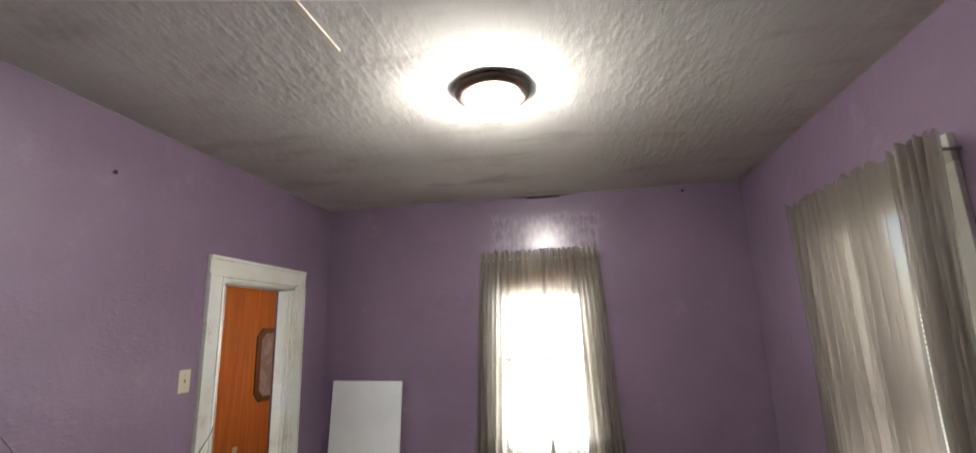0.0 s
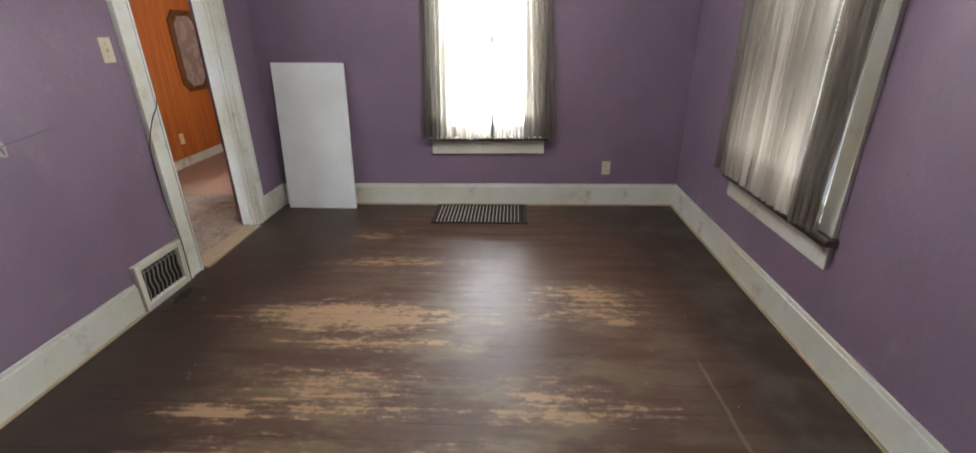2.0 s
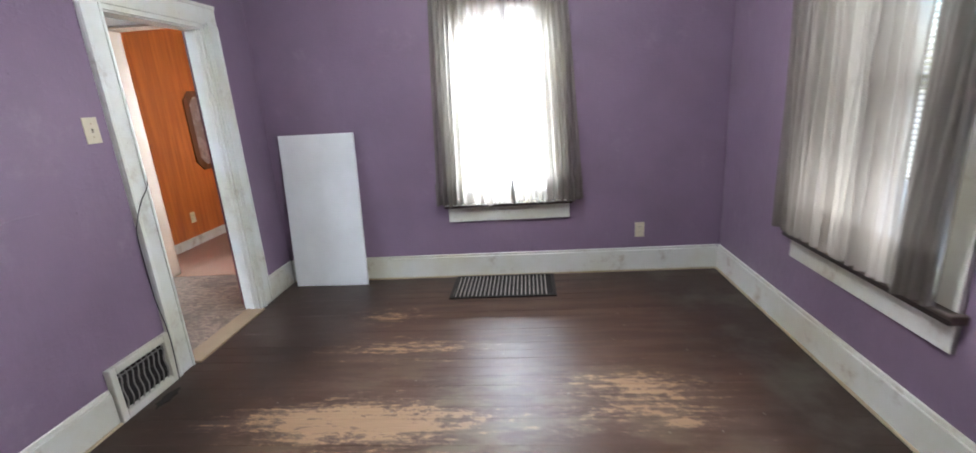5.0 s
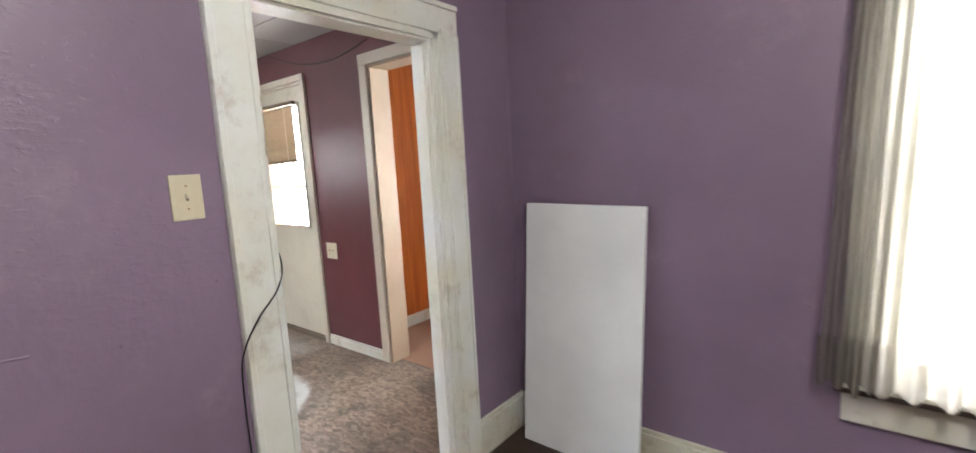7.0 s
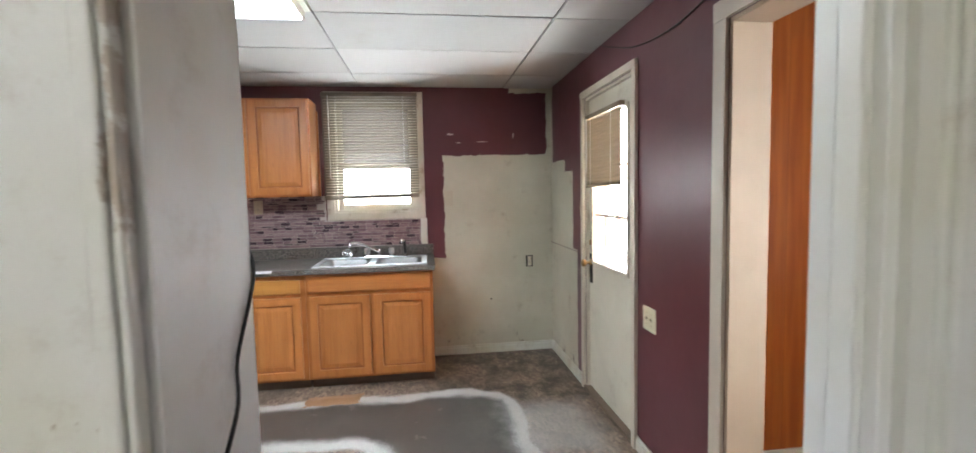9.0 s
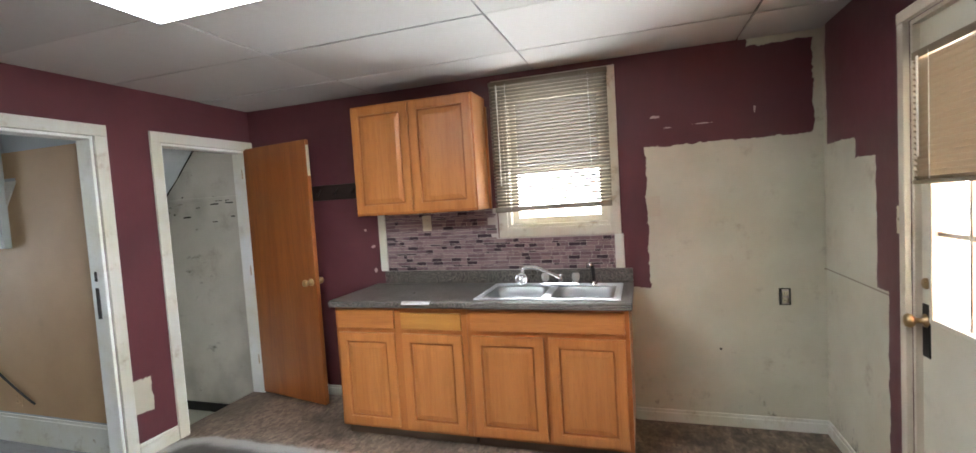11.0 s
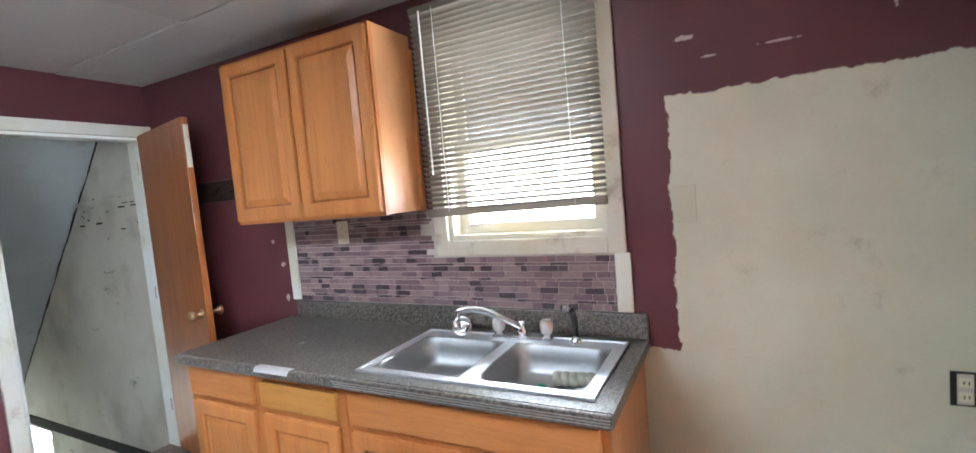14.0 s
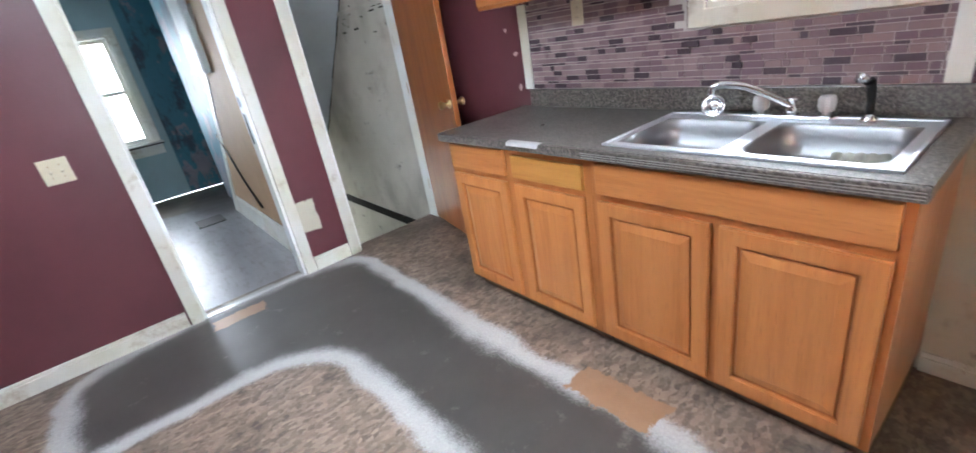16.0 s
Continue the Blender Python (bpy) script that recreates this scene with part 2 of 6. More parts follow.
def oak(name, light, dark, rough=0.32, along=2, freq=1.0):
    """Stained wood with grain along one axis (0 x, 1 y, 2 z)."""
    n = Nodes(name)
    s = [9.0, 9.0, 9.0]
    s[along] = 0.6
    r = n.m("MULTIPLY", n.rand(), 17.0)
    p = n.v("ADD", n.v("MULTIPLY", n.pos, tuple(freq * k for k in s)), None)
    cmb = n.t.nodes.new("ShaderNodeCombineXYZ")
    for i in range(3):
        n.put(cmb.inputs[i], r)
    p = n.v("ADD", p, cmb.outputs[0])
    a = n.noise(1.2, 5, src=p)
    b = n.noise(7.0, 4, src=p, stretch=(1, 1, 1))
    f = n.m("ADD", n.m("MULTIPLY", a, 0.75), n.m("MULTIPLY", b, 0.28))
    base = n.mix(n.ramp(f, 0.3, 0.8), light, dark)
    figure = n.m("SINE", n.m("MULTIPLY", n.noise(0.3, 2, src=p), 60.0))
    base = n.mix(n.m("MULTIPLY", n.m("MULTIPLY", n.ramp(figure, 0.1, 0.95), n.ramp(b, 0.3, 0.75)), 0.32), base, shade(dark, 0.82))
    pore = n.ramp(n.noise(26, 2, src=p), 0.6, 0.72)
    base = n.mix(n.m("MULTIPLY", pore, 0.35), base, shade(dark, 0.6))
    base = n.mix(n.m("MULTIPLY", n.ramp(n.noise(3.0, 5, shift=(7, 3, 1)), 0.5, 0.8), 0.3), base, shade(dark, 0.75))
    return n.finish(base, n.blend(b, rough - 0.05, rough + 0.1), b, 0.08, 0.001)


WORN = [(1.17, -1.1, .42, .1), (1.01, -.74, .18, .13), (2.5, -1.52, .22, .15), (2.58, -1.75, .08, .03), (1.13, -1.75, .36, .11),
        (1.33, -1.99, .38, .05), (1.24, -2.29, .35, .11), (2.2, -2.32, .21, .1), (2.56, -2.36, .16, .04), (.8, -2.47, .18, .05),
        (1.01, -2.66, .4, .1), (1.7, -2.62, .16, .06), (1.97, -2.6, .11, .05), (2.4, -2.64, .11, .09), (.89, -2.92, .23, .06),
        (1.56, -2.9, .22, .08), (2.11, -2.89, .31, .09), (1.2, -3.21, .2, .025), (1.2, -3.28, .12, .025), (2.05, -3.25, .45, .06),
        (2.05, -3.4, .12, .07)]


def worn_floor():
    """Brown floor paint rubbed off to bare pine along the boards."""
    n = Nodes("worn_brown_floor_paint")
    x, y, z = n.xyz()
    best = None
    for cx, cy, rx, ry in WORN:
        d = n.v("LENGTH", n.v("MULTIPLY", n.v("SUBTRACT", n.pos, (cx, cy, 0)), (1 / rx, 1 / ry, 0)))
        d = n.m("SUBTRACT", 1.25, d)
        best = d if best is None else n.m("MAXIMUM", best, d)
    best = n.m("MAXIMUM", best, -1.2)
    zone = n.v("LENGTH", n.v("MULTIPLY", n.v("SUBTRACT", n.pos, (1.62, -2.1, 0)), (0.76, 0.5, 0)))
    zone = n.ramp(zone, 1.25, 0.35)
    streak = n.noise(2.9, 8, (1.1, 13, 1), 0.68)
    flake = n.noise(13, 8, (0.75, 1.7, 1), 0.7, (3, 3, 0))
    fine = n.noise(42, 6, (0.6, 1.4, 1), 0.7, (1, 4, 0))
    f = n.m("ADD", n.m("MULTIPLY", best, 0.085), n.m("ADD", n.m("MULTIPLY", streak, 0.42), n.m("ADD", n.m("MULTIPLY", flake, 0.44), n.m("MULTIPLY", fine, 0.26))))
    f = n.m("ADD", f, n.m("ADD", n.m("MULTIPLY", zone, 0.07), n.m("MULTIPLY", n.m("SUBTRACT", n.rand(), 0.5), 0.12)))
    bare = n.ramp(f, 0.674, 0.69)
    thin = n.m("MULTIPLY", n.ramp(f, 0.585, 0.7), 0.55)
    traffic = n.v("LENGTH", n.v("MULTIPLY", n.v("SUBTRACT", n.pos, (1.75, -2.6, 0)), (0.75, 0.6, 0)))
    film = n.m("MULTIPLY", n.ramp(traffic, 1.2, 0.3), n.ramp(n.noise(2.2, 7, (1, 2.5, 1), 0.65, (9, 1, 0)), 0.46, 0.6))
    edge = n.m("MULTIPLY", n.ramp(x, 2.6, 3.0), n.ramp(n.noise(3.5, 6, shift=(1, 7, 0)), 0.45, 0.7))
    brown = n.mix(n.ramp(n.noise(3, 6, (0.6, 5, 1)), 0.3, 0.7), (0.066, 0.034, 0.021), (0.108, 0.062, 0.039))
    # brown turns darker outside a ragged oval round the middle of the room
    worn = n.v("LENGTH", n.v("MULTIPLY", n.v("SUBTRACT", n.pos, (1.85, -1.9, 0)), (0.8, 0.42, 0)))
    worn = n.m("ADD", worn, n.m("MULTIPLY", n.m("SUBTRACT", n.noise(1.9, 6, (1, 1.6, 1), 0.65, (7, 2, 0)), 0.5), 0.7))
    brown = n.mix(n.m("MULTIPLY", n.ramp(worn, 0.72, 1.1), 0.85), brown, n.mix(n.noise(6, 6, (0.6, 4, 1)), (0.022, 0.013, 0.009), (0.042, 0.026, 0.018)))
    brown = n.mix(n.m("MULTIPLY", film, 0.6), brown, (0.2, 0.155, 0.088))
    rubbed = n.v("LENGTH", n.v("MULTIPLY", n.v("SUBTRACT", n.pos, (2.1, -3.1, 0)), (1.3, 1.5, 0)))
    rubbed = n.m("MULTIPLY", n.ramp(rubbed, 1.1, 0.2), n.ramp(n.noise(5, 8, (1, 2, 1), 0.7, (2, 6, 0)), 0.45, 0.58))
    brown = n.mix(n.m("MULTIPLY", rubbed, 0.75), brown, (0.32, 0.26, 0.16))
    brown = n.mix(n.m("MULTIPLY", edge, 0.6), brown, (0.12, 0.108, 0.08))
    brown = n.mix(thin, brown, (0.26, 0.17, 0.11))
    wood = n.mix(n.noise(12, 5, (0.6, 9, 1)), (0.44, 0.29, 0.165), (0.29, 0.185, 0.1))
    wob = n.m("MULTIPLY", n.m("SUBTRACT", n.noise(3, 3), 0.5), 0.06)
    line = n.ramp(n.m("ABSOLUTE", n.m("ADD", n.m("SUBTRACT", x, 2.88), wob)), 0.012, 0.004)
    line = n.m("MULTIPLY", n.m("MULTIPLY", line, n.ramp(y, -2.0, -2.15)), 0.35)
    col = n.mix(bare, brown, wood)
    col = n.mix(line, col, (0.3, 0.25, 0.18))
    tone = n.m("MULTIPLY", n.m("SUBTRACT", n.rand(), 0.5), 0.2)
    col = n.mix(n.m("ABSOLUTE", tone), col, (0.07, 0.048, 0.04))
    speck = n.ramp(n.voronoi(9), 0.045, 0.03)
    col = n.mix(n.m("MULTIPLY", speck, 0.5), col, (0.45, 0.42, 0.36))
    r = n.blend(bare, n.blend(n.noise(5, 5), 0.35, 0.54), 0.6)
    h = n.m("SUBTRACT", n.m("MULTIPLY", n.noise(30, 5, (0.4, 3, 1)), 0.4), bare)
    return n.finish(col, r, h, 0.25, 0.002, spec=0.4)


def vinyl_floor():
    """Mottled vinyl, torn away to a grey underlay with a pale fuzzy rim."""
    n = Nodes("torn_vinyl")
    x, y, z = n.xyz()
    wob = n.m("MULTIPLY", n.m("SUBTRACT", n.noise(1.6, 2, shift=(3, 0, 0)), 0.5), 0.22)
    fuzz = n.m("ADD", n.m("MULTIPLY", n.m("SUBTRACT", n.noise(85, 6, rough=0.8), 0.5), 0.13), n.m("MULTIPLY", n.m("SUBTRACT", n.noise(9, 4, shift=(6, 1, 0)), 0.5), 0.07))

    def blob(cx, cy, hx, hy, r):
        q = n.v("SUBTRACT", n.v("ABSOLUTE", n.v("SUBTRACT", n.pos, (cx, cy, 0))), (hx - r, hy - r, 0))
        q = n.v("MULTIPLY", n.v("MAXIMUM", q, (0, 0, 0)), (1, 1, 0))
        return n.m("SUBTRACT", n.v("LENGTH", q), r)

    outer = n.m("ADD", blob(-2.05, -2.2, 0.86, 1.76, 0.3), wob)
    door = blob(-2.2, -3.75, 0.42, 0.25, 0.15)
    outer = n.m("MINIMUM", outer, door)
    isle = n.m("ADD", blob(-1.65, -2.15, 0.68, 0.92, 0.35), n.m("MULTIPLY", wob, 0.6))
    d = n.m("MAXIMUM", outer, n.m("MULTIPLY", isle, -1.0))
    e = n.m("ADD", d, fuzz)
    grey = n.ramp(e, 0.0, -0.05)
    rim = n.m("MULTIPLY", n.ramp(e, 0.07, 0.02), n.ramp(e, -0.11, -0.02))
    cell = n.voronoi(30, out="Color", stretch=(1, 1.9, 1))
    sep = n.t.nodes.new("ShaderNodeSeparateColor")
    n.put(sep.inputs[0], cell)
    vin = n.mix(sep.outputs[0], (0.13, 0.092, 0.067), (0.34, 0.258, 0.19))
    sep2 = n.t.nodes.new("ShaderNodeSeparateColor")
    n.put(sep2.inputs[0], n.voronoi(17, out="Color", stretch=(1, 1.7, 1)))
    vin = n.mix(n.m("MULTIPLY", sep2.outputs[1], 0.35), vin, (0.12, 0.09, 0.07))
    vin = n.mix(n.m("MULTIPLY", n.ramp(n.noise(60, 4), 0.5, 0.7), 0.4), vin, (0.36, 0.29, 0.24))
    vin = n.mix(n.m("MULTIPLY", n.ramp(n.noise(1.6, 6), 0.42, 0.7), 0.6), vin, (0.075, 0.058, 0.046))
    vin = n.mix(n.m("MULTIPLY", n.m("MULTIPLY", n.ramp(x, -2.3, -2.8), n.ramp(y, -1.1, -0.8)), n.ramp(n.noise(5, 8, rough=0.72, shift=(8, 3, 0)), 0.38, 0.66)), vin, (0.05, 0.038, 0.028))
    vin = n.mix(n.m("MULTIPLY", n.ramp(n.noise(3.2, 8, rough=0.72, shift=(2, 7, 0)), 0.52, 0.66), 0.7), vin, (0.05, 0.038, 0.03))
    under = n.mix(n.noise(4, 7, rough=0.65), (0.05, 0.046, 0.041), (0.092, 0.085, 0.076))
    under = n.mix(n.m("MULTIPLY", n.ramp(n.noise(7, 6, (1, 1, 1), 0.7, (4, 2, 0)), 0.6, 0.72), 0.3), under, (0.3, 0.28, 0.25))
    pale = n.mix(n.noise(90, 5, rough=0.7), (0.3, 0.295, 0.28), (0.62, 0.62, 0.6))
    haze = n.m("MULTIPLY", n.rect(x, -2.75, -1.9, y, -0.62, 0.1), 4.0)
    haze = n.m("MULTIPLY", n.ramp(n.m("ADD", haze, n.m("SUBTRACT", n.noise(6, 6, rough=0.7), 0.5)), -0.1, 0.9), 0.55)
    col = n.mix(grey, vin, under)
    col = n.mix(n.m("MAXIMUM", n.m("MULTIPLY", rim, 0.92), haze), col, pale)
    tear = n.ramp(n.m("ADD", n.rect(x, -3.02, -2.86, y, -1.88, -1.5), n.m("MULTIPLY", n.m("SUBTRACT", n.noise(13, 6, rough=0.7, shift=(2, 2, 0)), 0.5), 0.12)), -0.005, 0.005)
    tear2 = n.ramp(n.m("ADD", n.rect(x, -2.2, -1.9, y, -3.86, -3.73), n.m("MULTIPLY", n.m("SUBTRACT", n.noise(13, 6, rough=0.7, shift=(2, 2, 0)), 0.5), 0.1)), -0.005, 0.005)
    col = n.mix(n.m("MAXIMUM", tear, tear2), col, n.mix(n.noise(18, 4), (0.36, 0.21, 0.11), (0.27, 0.155, 0.085)))
    r = n.blend(grey, n.blend(n.noise(6, 4), 0.42, 0.6), 0.38)
    r = n.blend(n.m("MAXIMUM", rim, haze), r, 0.85)
    h = n.m("ADD", n.m("MULTIPLY", n.noise(60, 3), n.m("SUBTRACT", 1.0, grey)), n.m("MULTIPLY", n.m("SUBTRACT", 1.0, grey), 0.8))
    return n.finish(col, r, h, 0.3, 0.003)


def counter_laminate():
    n = Nodes("speckled_laminate")
    a = n.noise(95, 3)
    b = n.noise(190, 2, shift=(3, 3, 3))
    col = n.mix(n.ramp(a, 0.4, 0.62), (0.056, 0.05, 0.043), (0.155, 0.14, 0.12))
    col = n.mix(n.ramp(b, 0.6, 0.68), col, (0.27, 0.255, 0.235))
    return n.finish(col, n.blend(n.noise(6, 5), 0.22, 0.4), a, 0.04, 0.001)


def steel(name, col=(0.62, 0.63, 0.64), rough=0.28, along=1):
    n = Nodes(name)
    s = [60.0, 60.0, 60.0]
    s[along] = 1.5
    g = n.noise(3, 4, tuple(s))
    return n.finish(n.mix(g, shade(col, 0.88), col), n.blend(g, rough - 0.06, rough + 0.1), g, 0.05, 0.0005, 1.0)


def dirty_white():
    """Whitewashed stair wall with soot, damp stains and cracks."""
    n = Nodes("stained_whitewash")
    base = n.mix(n.ramp(n.noise(1.6, 4), 0.3, 0.7), (0.5, 0.48, 0.41), (0.6, 0.58, 0.505))
    base = n.mix(n.m("MULTIPLY", n.ramp(n.noise(2.4, 7, rough=0.7), 0.52, 0.74), 0.55), base, (0.27, 0.23, 0.17))
    base = n.mix(n.m("MULTIPLY", n.ramp(n.noise(6, 8, (1, 0.6, 1.5), 0.75, (5, 2, 2)), 0.6, 0.7), 0.7), base, (0.06, 0.052, 0.045))
    smoke = n.ramp(n.noise(1.5, 3, (1, 1, 0.8), 0.5, (2, 8, 5)), 0.52, 0.72)
    base = n.mix(n.m("MULTIPLY", smoke, 0.45), base, (0.14, 0.12, 0.095))
    return n.finish(base, 0.7, n.m("ADD", n.noise(4, 6), n.noise(40, 3)), 0.3, 0.006)


def grey_floor():
    """Scuffed grey paint over boards, bare brown at the far end, sooty in the corner."""
    n = Nodes("scuffed_grey_floor_paint")
    x, y, z = n.xyz()
    rag = n.m("MULTIPLY", n.m("SUBTRACT", n.noise(4, 6, rough=0.7), 0.5), 0.5)
    col = n.mix(n.noise(3, 6, (5, 0.7, 1), 0.65), (0.15, 0.145, 0.15), (0.25, 0.25, 0.265))
    col = n.mix(n.m("MULTIPLY", n.ramp(n.noise(9, 7, (2.5, 0.6, 1), 0.7), 0.5, 0.66), 0.5), col, (0.09, 0.075, 0.065))
    col = n.mix(n.ramp(n.m("ADD", y, rag), -6.9, -7.0), col, n.mix(n.noise(8, 5), (0.11, 0.085, 0.06), (0.2, 0.155, 0.11)))
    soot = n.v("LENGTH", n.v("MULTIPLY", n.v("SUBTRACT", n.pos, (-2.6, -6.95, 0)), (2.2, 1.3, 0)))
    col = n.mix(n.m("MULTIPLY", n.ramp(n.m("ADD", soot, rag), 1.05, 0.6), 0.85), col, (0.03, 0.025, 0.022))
    return n.finish(col, n.blend(n.noise(6, 5), 0.24, 0.45), n.noise(30, 4, (3, 0.5, 1)), 0.15, 0.002)


def peeling_teal():
    """Teal paint, peeled to grey plaster in ragged patches and dark with soot low down."""
    n = Nodes("peeling_teal_paint")
    x, y, z = n.xyz()
    base = n.mix(n.noise(2, 5), (0.03, 0.13, 0.18), (0.07, 0.22, 0.27))
    p = n.noise(2.6, 8, (1, 1, 0.6), 0.7, (3, 2, 9))
    base = n.mix(n.ramp(p, 0.53, 0.56), base, n.mix(n.noise(6, 5), (0.13, 0.12, 0.14), (0.3, 0.3, 0.33)))
    base = n.mix(n.m("MULTIPLY", n.ramp(n.noise(5, 8, (1, 1, 0.5), 0.72, (1, 9, 4)), 0.5, 0.62), 0.85), base, (0.025, 0.03, 0.045))
    return n.finish(base, 0.5, n.m("SUBTRACT", n.noise(20, 5), n.ramp(p, 0.53, 0.56)), 0.4, 0.004)


def panelling():
    """Orange-brown sheet panelling with upright grooves."""
    n = Nodes("wood_panelling")
    x, y, z = n.xyz()
    u = n.m("FRACT", n.m("MULTIPLY", n.m("ADD", x, y), 7.0))
    groove = n.ramp(n.m("ABSOLUTE", n.m("SUBTRACT", u, 0.5)), 0.03, 0.012)
    grain = n.noise(2.0, 6, (12, 12, 0.7))
    col = n.mix(n.ramp(grain, 0.3, 0.7), (0.5, 0.15, 0.03), (0.36, 0.09, 0.02))
    col = n.mix(n.m("MULTIPLY", groove, 0.35), col, (0.2, 0.05, 0.012))
    return n.finish(col, 0.3, n.m("SUBTRACT", grain, groove), 0.2, 0.003)


def sheer():
    """Grey voile: part of the light goes straight through the weave, part is scattered."""
    n = Nodes("sheer_grey_voile")
    tr = n.t.nodes.new("ShaderNodeBsdfTranslucent")
    di = n.t.nodes.new("ShaderNodeBsdfDiffuse")
    tp = n.t.nodes.new("ShaderNodeBsdfTransparent")
    weave = n.mix(n.noise(8, 4, (1, 1, 0.3)), (0.27, 0.245, 0.215), (0.4, 0.365, 0.32))
    n.put(tr.inputs[0], weave)
    n.put(di.inputs[0], weave)
    a = n.t.nodes.new("ShaderNodeMixShader")
    a.inputs[0].default_value = 0.55
    n.t.links.new(di.outputs[0], a.inputs[1])
    n.t.links.new(tr.outputs[0], a.inputs[2])
    b = n.t.nodes.new("ShaderNodeMixShader")
    b.inputs[0].default_value = 0.62
    n.t.links.new(tp.outputs[0], b.inputs[1])
    n.t.links.new(a.outputs[0], b.inputs[2])
    n.t.links.new(b.outputs[0], n.out.inputs[0])
    return n.mat


def glow(name, col, strength):
    n = Nodes(name)
    e = n.t.nodes.new("ShaderNodeEmission")
    n.put(e.inputs[0], (*col, 1))
    e.inputs[1].default_value = strength
    n.t.links.new(e.outputs[0], n.out.inputs[0])
    return n.mat


def glass():
    n = Nodes("window_glass")
    g = n.t.nodes.new("ShaderNodeBsdfGlossy")
    g.inputs["Roughness"].default_value = 0.02
    tp = n.t.nodes.new("ShaderNodeBsdfTransparent")
    mx = n.t.nodes.new("ShaderNodeMixShader")
    mx.inputs[0].default_value = 0.06
    n.t.links.new(tp.outputs[0], mx.inputs[1])
    n.t.links.new(g.outputs[0], mx.inputs[2])
    n.t.links.new(mx.outputs[0], n.out.inputs[0])
    return n.mat


def tinted(name):
    """Darkened pane that lets only a little light pass."""
    n = Nodes(name)
    tp = n.t.nodes.new("ShaderNodeBsdfTransparent")
    n.put(tp.inputs[0], n.mix(n.noise(3, 5), (0.03, 0.028, 0.028), (0.09, 0.084, 0.084)))
    tl = n.t.nodes.new("ShaderNodeBsdfTranslucent")
    n.put(tl.inputs[0], (0.2, 0.185, 0.17, 1))
    mx = n.t.nodes.new("ShaderNodeMixShader")
    mx.inputs[0].default_value = 0.12
    n.t.links.new(tp.outputs[0], mx.inputs[1])
    n.t.links.new(tl.outputs[0], mx.inputs[2])
    n.t.links.new(mx.outputs[0], n.out.inputs[0])
    return n.mat


def slat_mat(name, col, passing=0.12):
    """Thin vinyl blind slats that let some light glow through."""
    n = Nodes(name)
    n.finish(n.mix(n.noise(6, 4), shade(col, 0.9), shade(col, 1.05)), 0.45)
    tr = n.t.nodes.new("ShaderNodeBsdfTranslucent")
    n.put(tr.inputs[0], (*col, 1))
    mx = n.t.nodes.new("ShaderNodeMixShader")
    mx.inputs[0].default_value = passing
    n.t.links.new(n.bsdf.outputs[0], mx.inputs[1])
    n.t.links.new(tr.outputs[0], mx.inputs[2])
    n.t.links.new(mx.outputs[0], n.out.inputs[0])
    return n.mat


def mosaic():
    n = Nodes("mosaic_tile")
    r = n.m("FRACT", n.m("ADD", n.rand(), n.m("MULTIPLY", n.island, 7.3)))
    c = n.mix(n.ramp(r, 0.1, 0.75), (0.17, 0.108, 0.125), (0.3, 0.215, 0.21))
    c = n.mix(n.m("GREATER_THAN", r, 0.82), c, (0.04, 0.024, 0.036))
    c = n.mix(n.m("MULTIPLY", n.noise(60, 4), 0.22), c, (0.36, 0.31, 0.3))
    return n.finish(c, 0.25, n.noise(50, 3), 0.05, 0.001)


PURPLE = purple_wall()
BURGUNDY = burgundy_wall()
CEIL = plaster_ceiling()
TILE = ceiling_tile()
TRIM = chipped_trim("chipped_white_trim")
JAMB = chipped_trim("dirty_white_jamb", (0.83, 0.86, 0.86), dirt=0.25)
CHIPPED = chipped_trim("chipped_doorway_trim", (0.78, 0.81, 0.78), [(-1.238, 1.47, 0.011, 0.045), (-1.238, 1.54, 0.008, 0.03), (-1.242, 1.6, 0.006, 0.02), (-0.6, 1.33, 0.03, 0.022), (-0.53, 1.42, 0.006, 0.03)], 0.4)
DIRTYTRIM = chipped_trim("dirty_cream_window_trim", (0.62, 0.585, 0.5), dirt=0.8)
SHOE = chipped_trim("yellowed_floor_bead", (0.5, 0.43, 0.29), dirt=0.85)
WORNSILL = chipped_trim("worn_brown_sill", (0.1, 0.075, 0.06), dirt=0.5)
CREAMTRIM = painted("cream_trim_paint", (0.62, 0.56, 0.46), 0.45)
PEACH = painted("bare_peach_jamb", (0.42, 0.315, 0.22), 0.6, amount=0.3)
CREAMDOOR = painted("cream_door_paint", (0.62, 0.59, 0.48), 0.42, amount=0.4)
PANEL = painted("white_board", (0.8, 0.83, 0.83), 0.4, amount=0.08, bump=0.04)
FLOOR = worn_floor()
VINYL = vinyl_floor()
OAKZ = oak("honey_oak", (0.53, 0.218, 0.066), (0.4, 0.142, 0.036))
OAKY = oak("honey_oak_across", (0.53, 0.218, 0.066), (0.4, 0.142, 0.036), along=1)
# groove faces darkened: pooled stain plus the recess shadow painted in
OAKGROOVE = oak("oak_groove_shade_and_stain", (0.4, 0.143, 0.038), (0.3, 0.098, 0.025))
# frame oak darker than the doors: shadow lines and finger grime in colour
OAKFRAME = oak("shade_darkened_oak_frame", (0.44, 0.165, 0.046), (0.33, 0.108, 0.026))
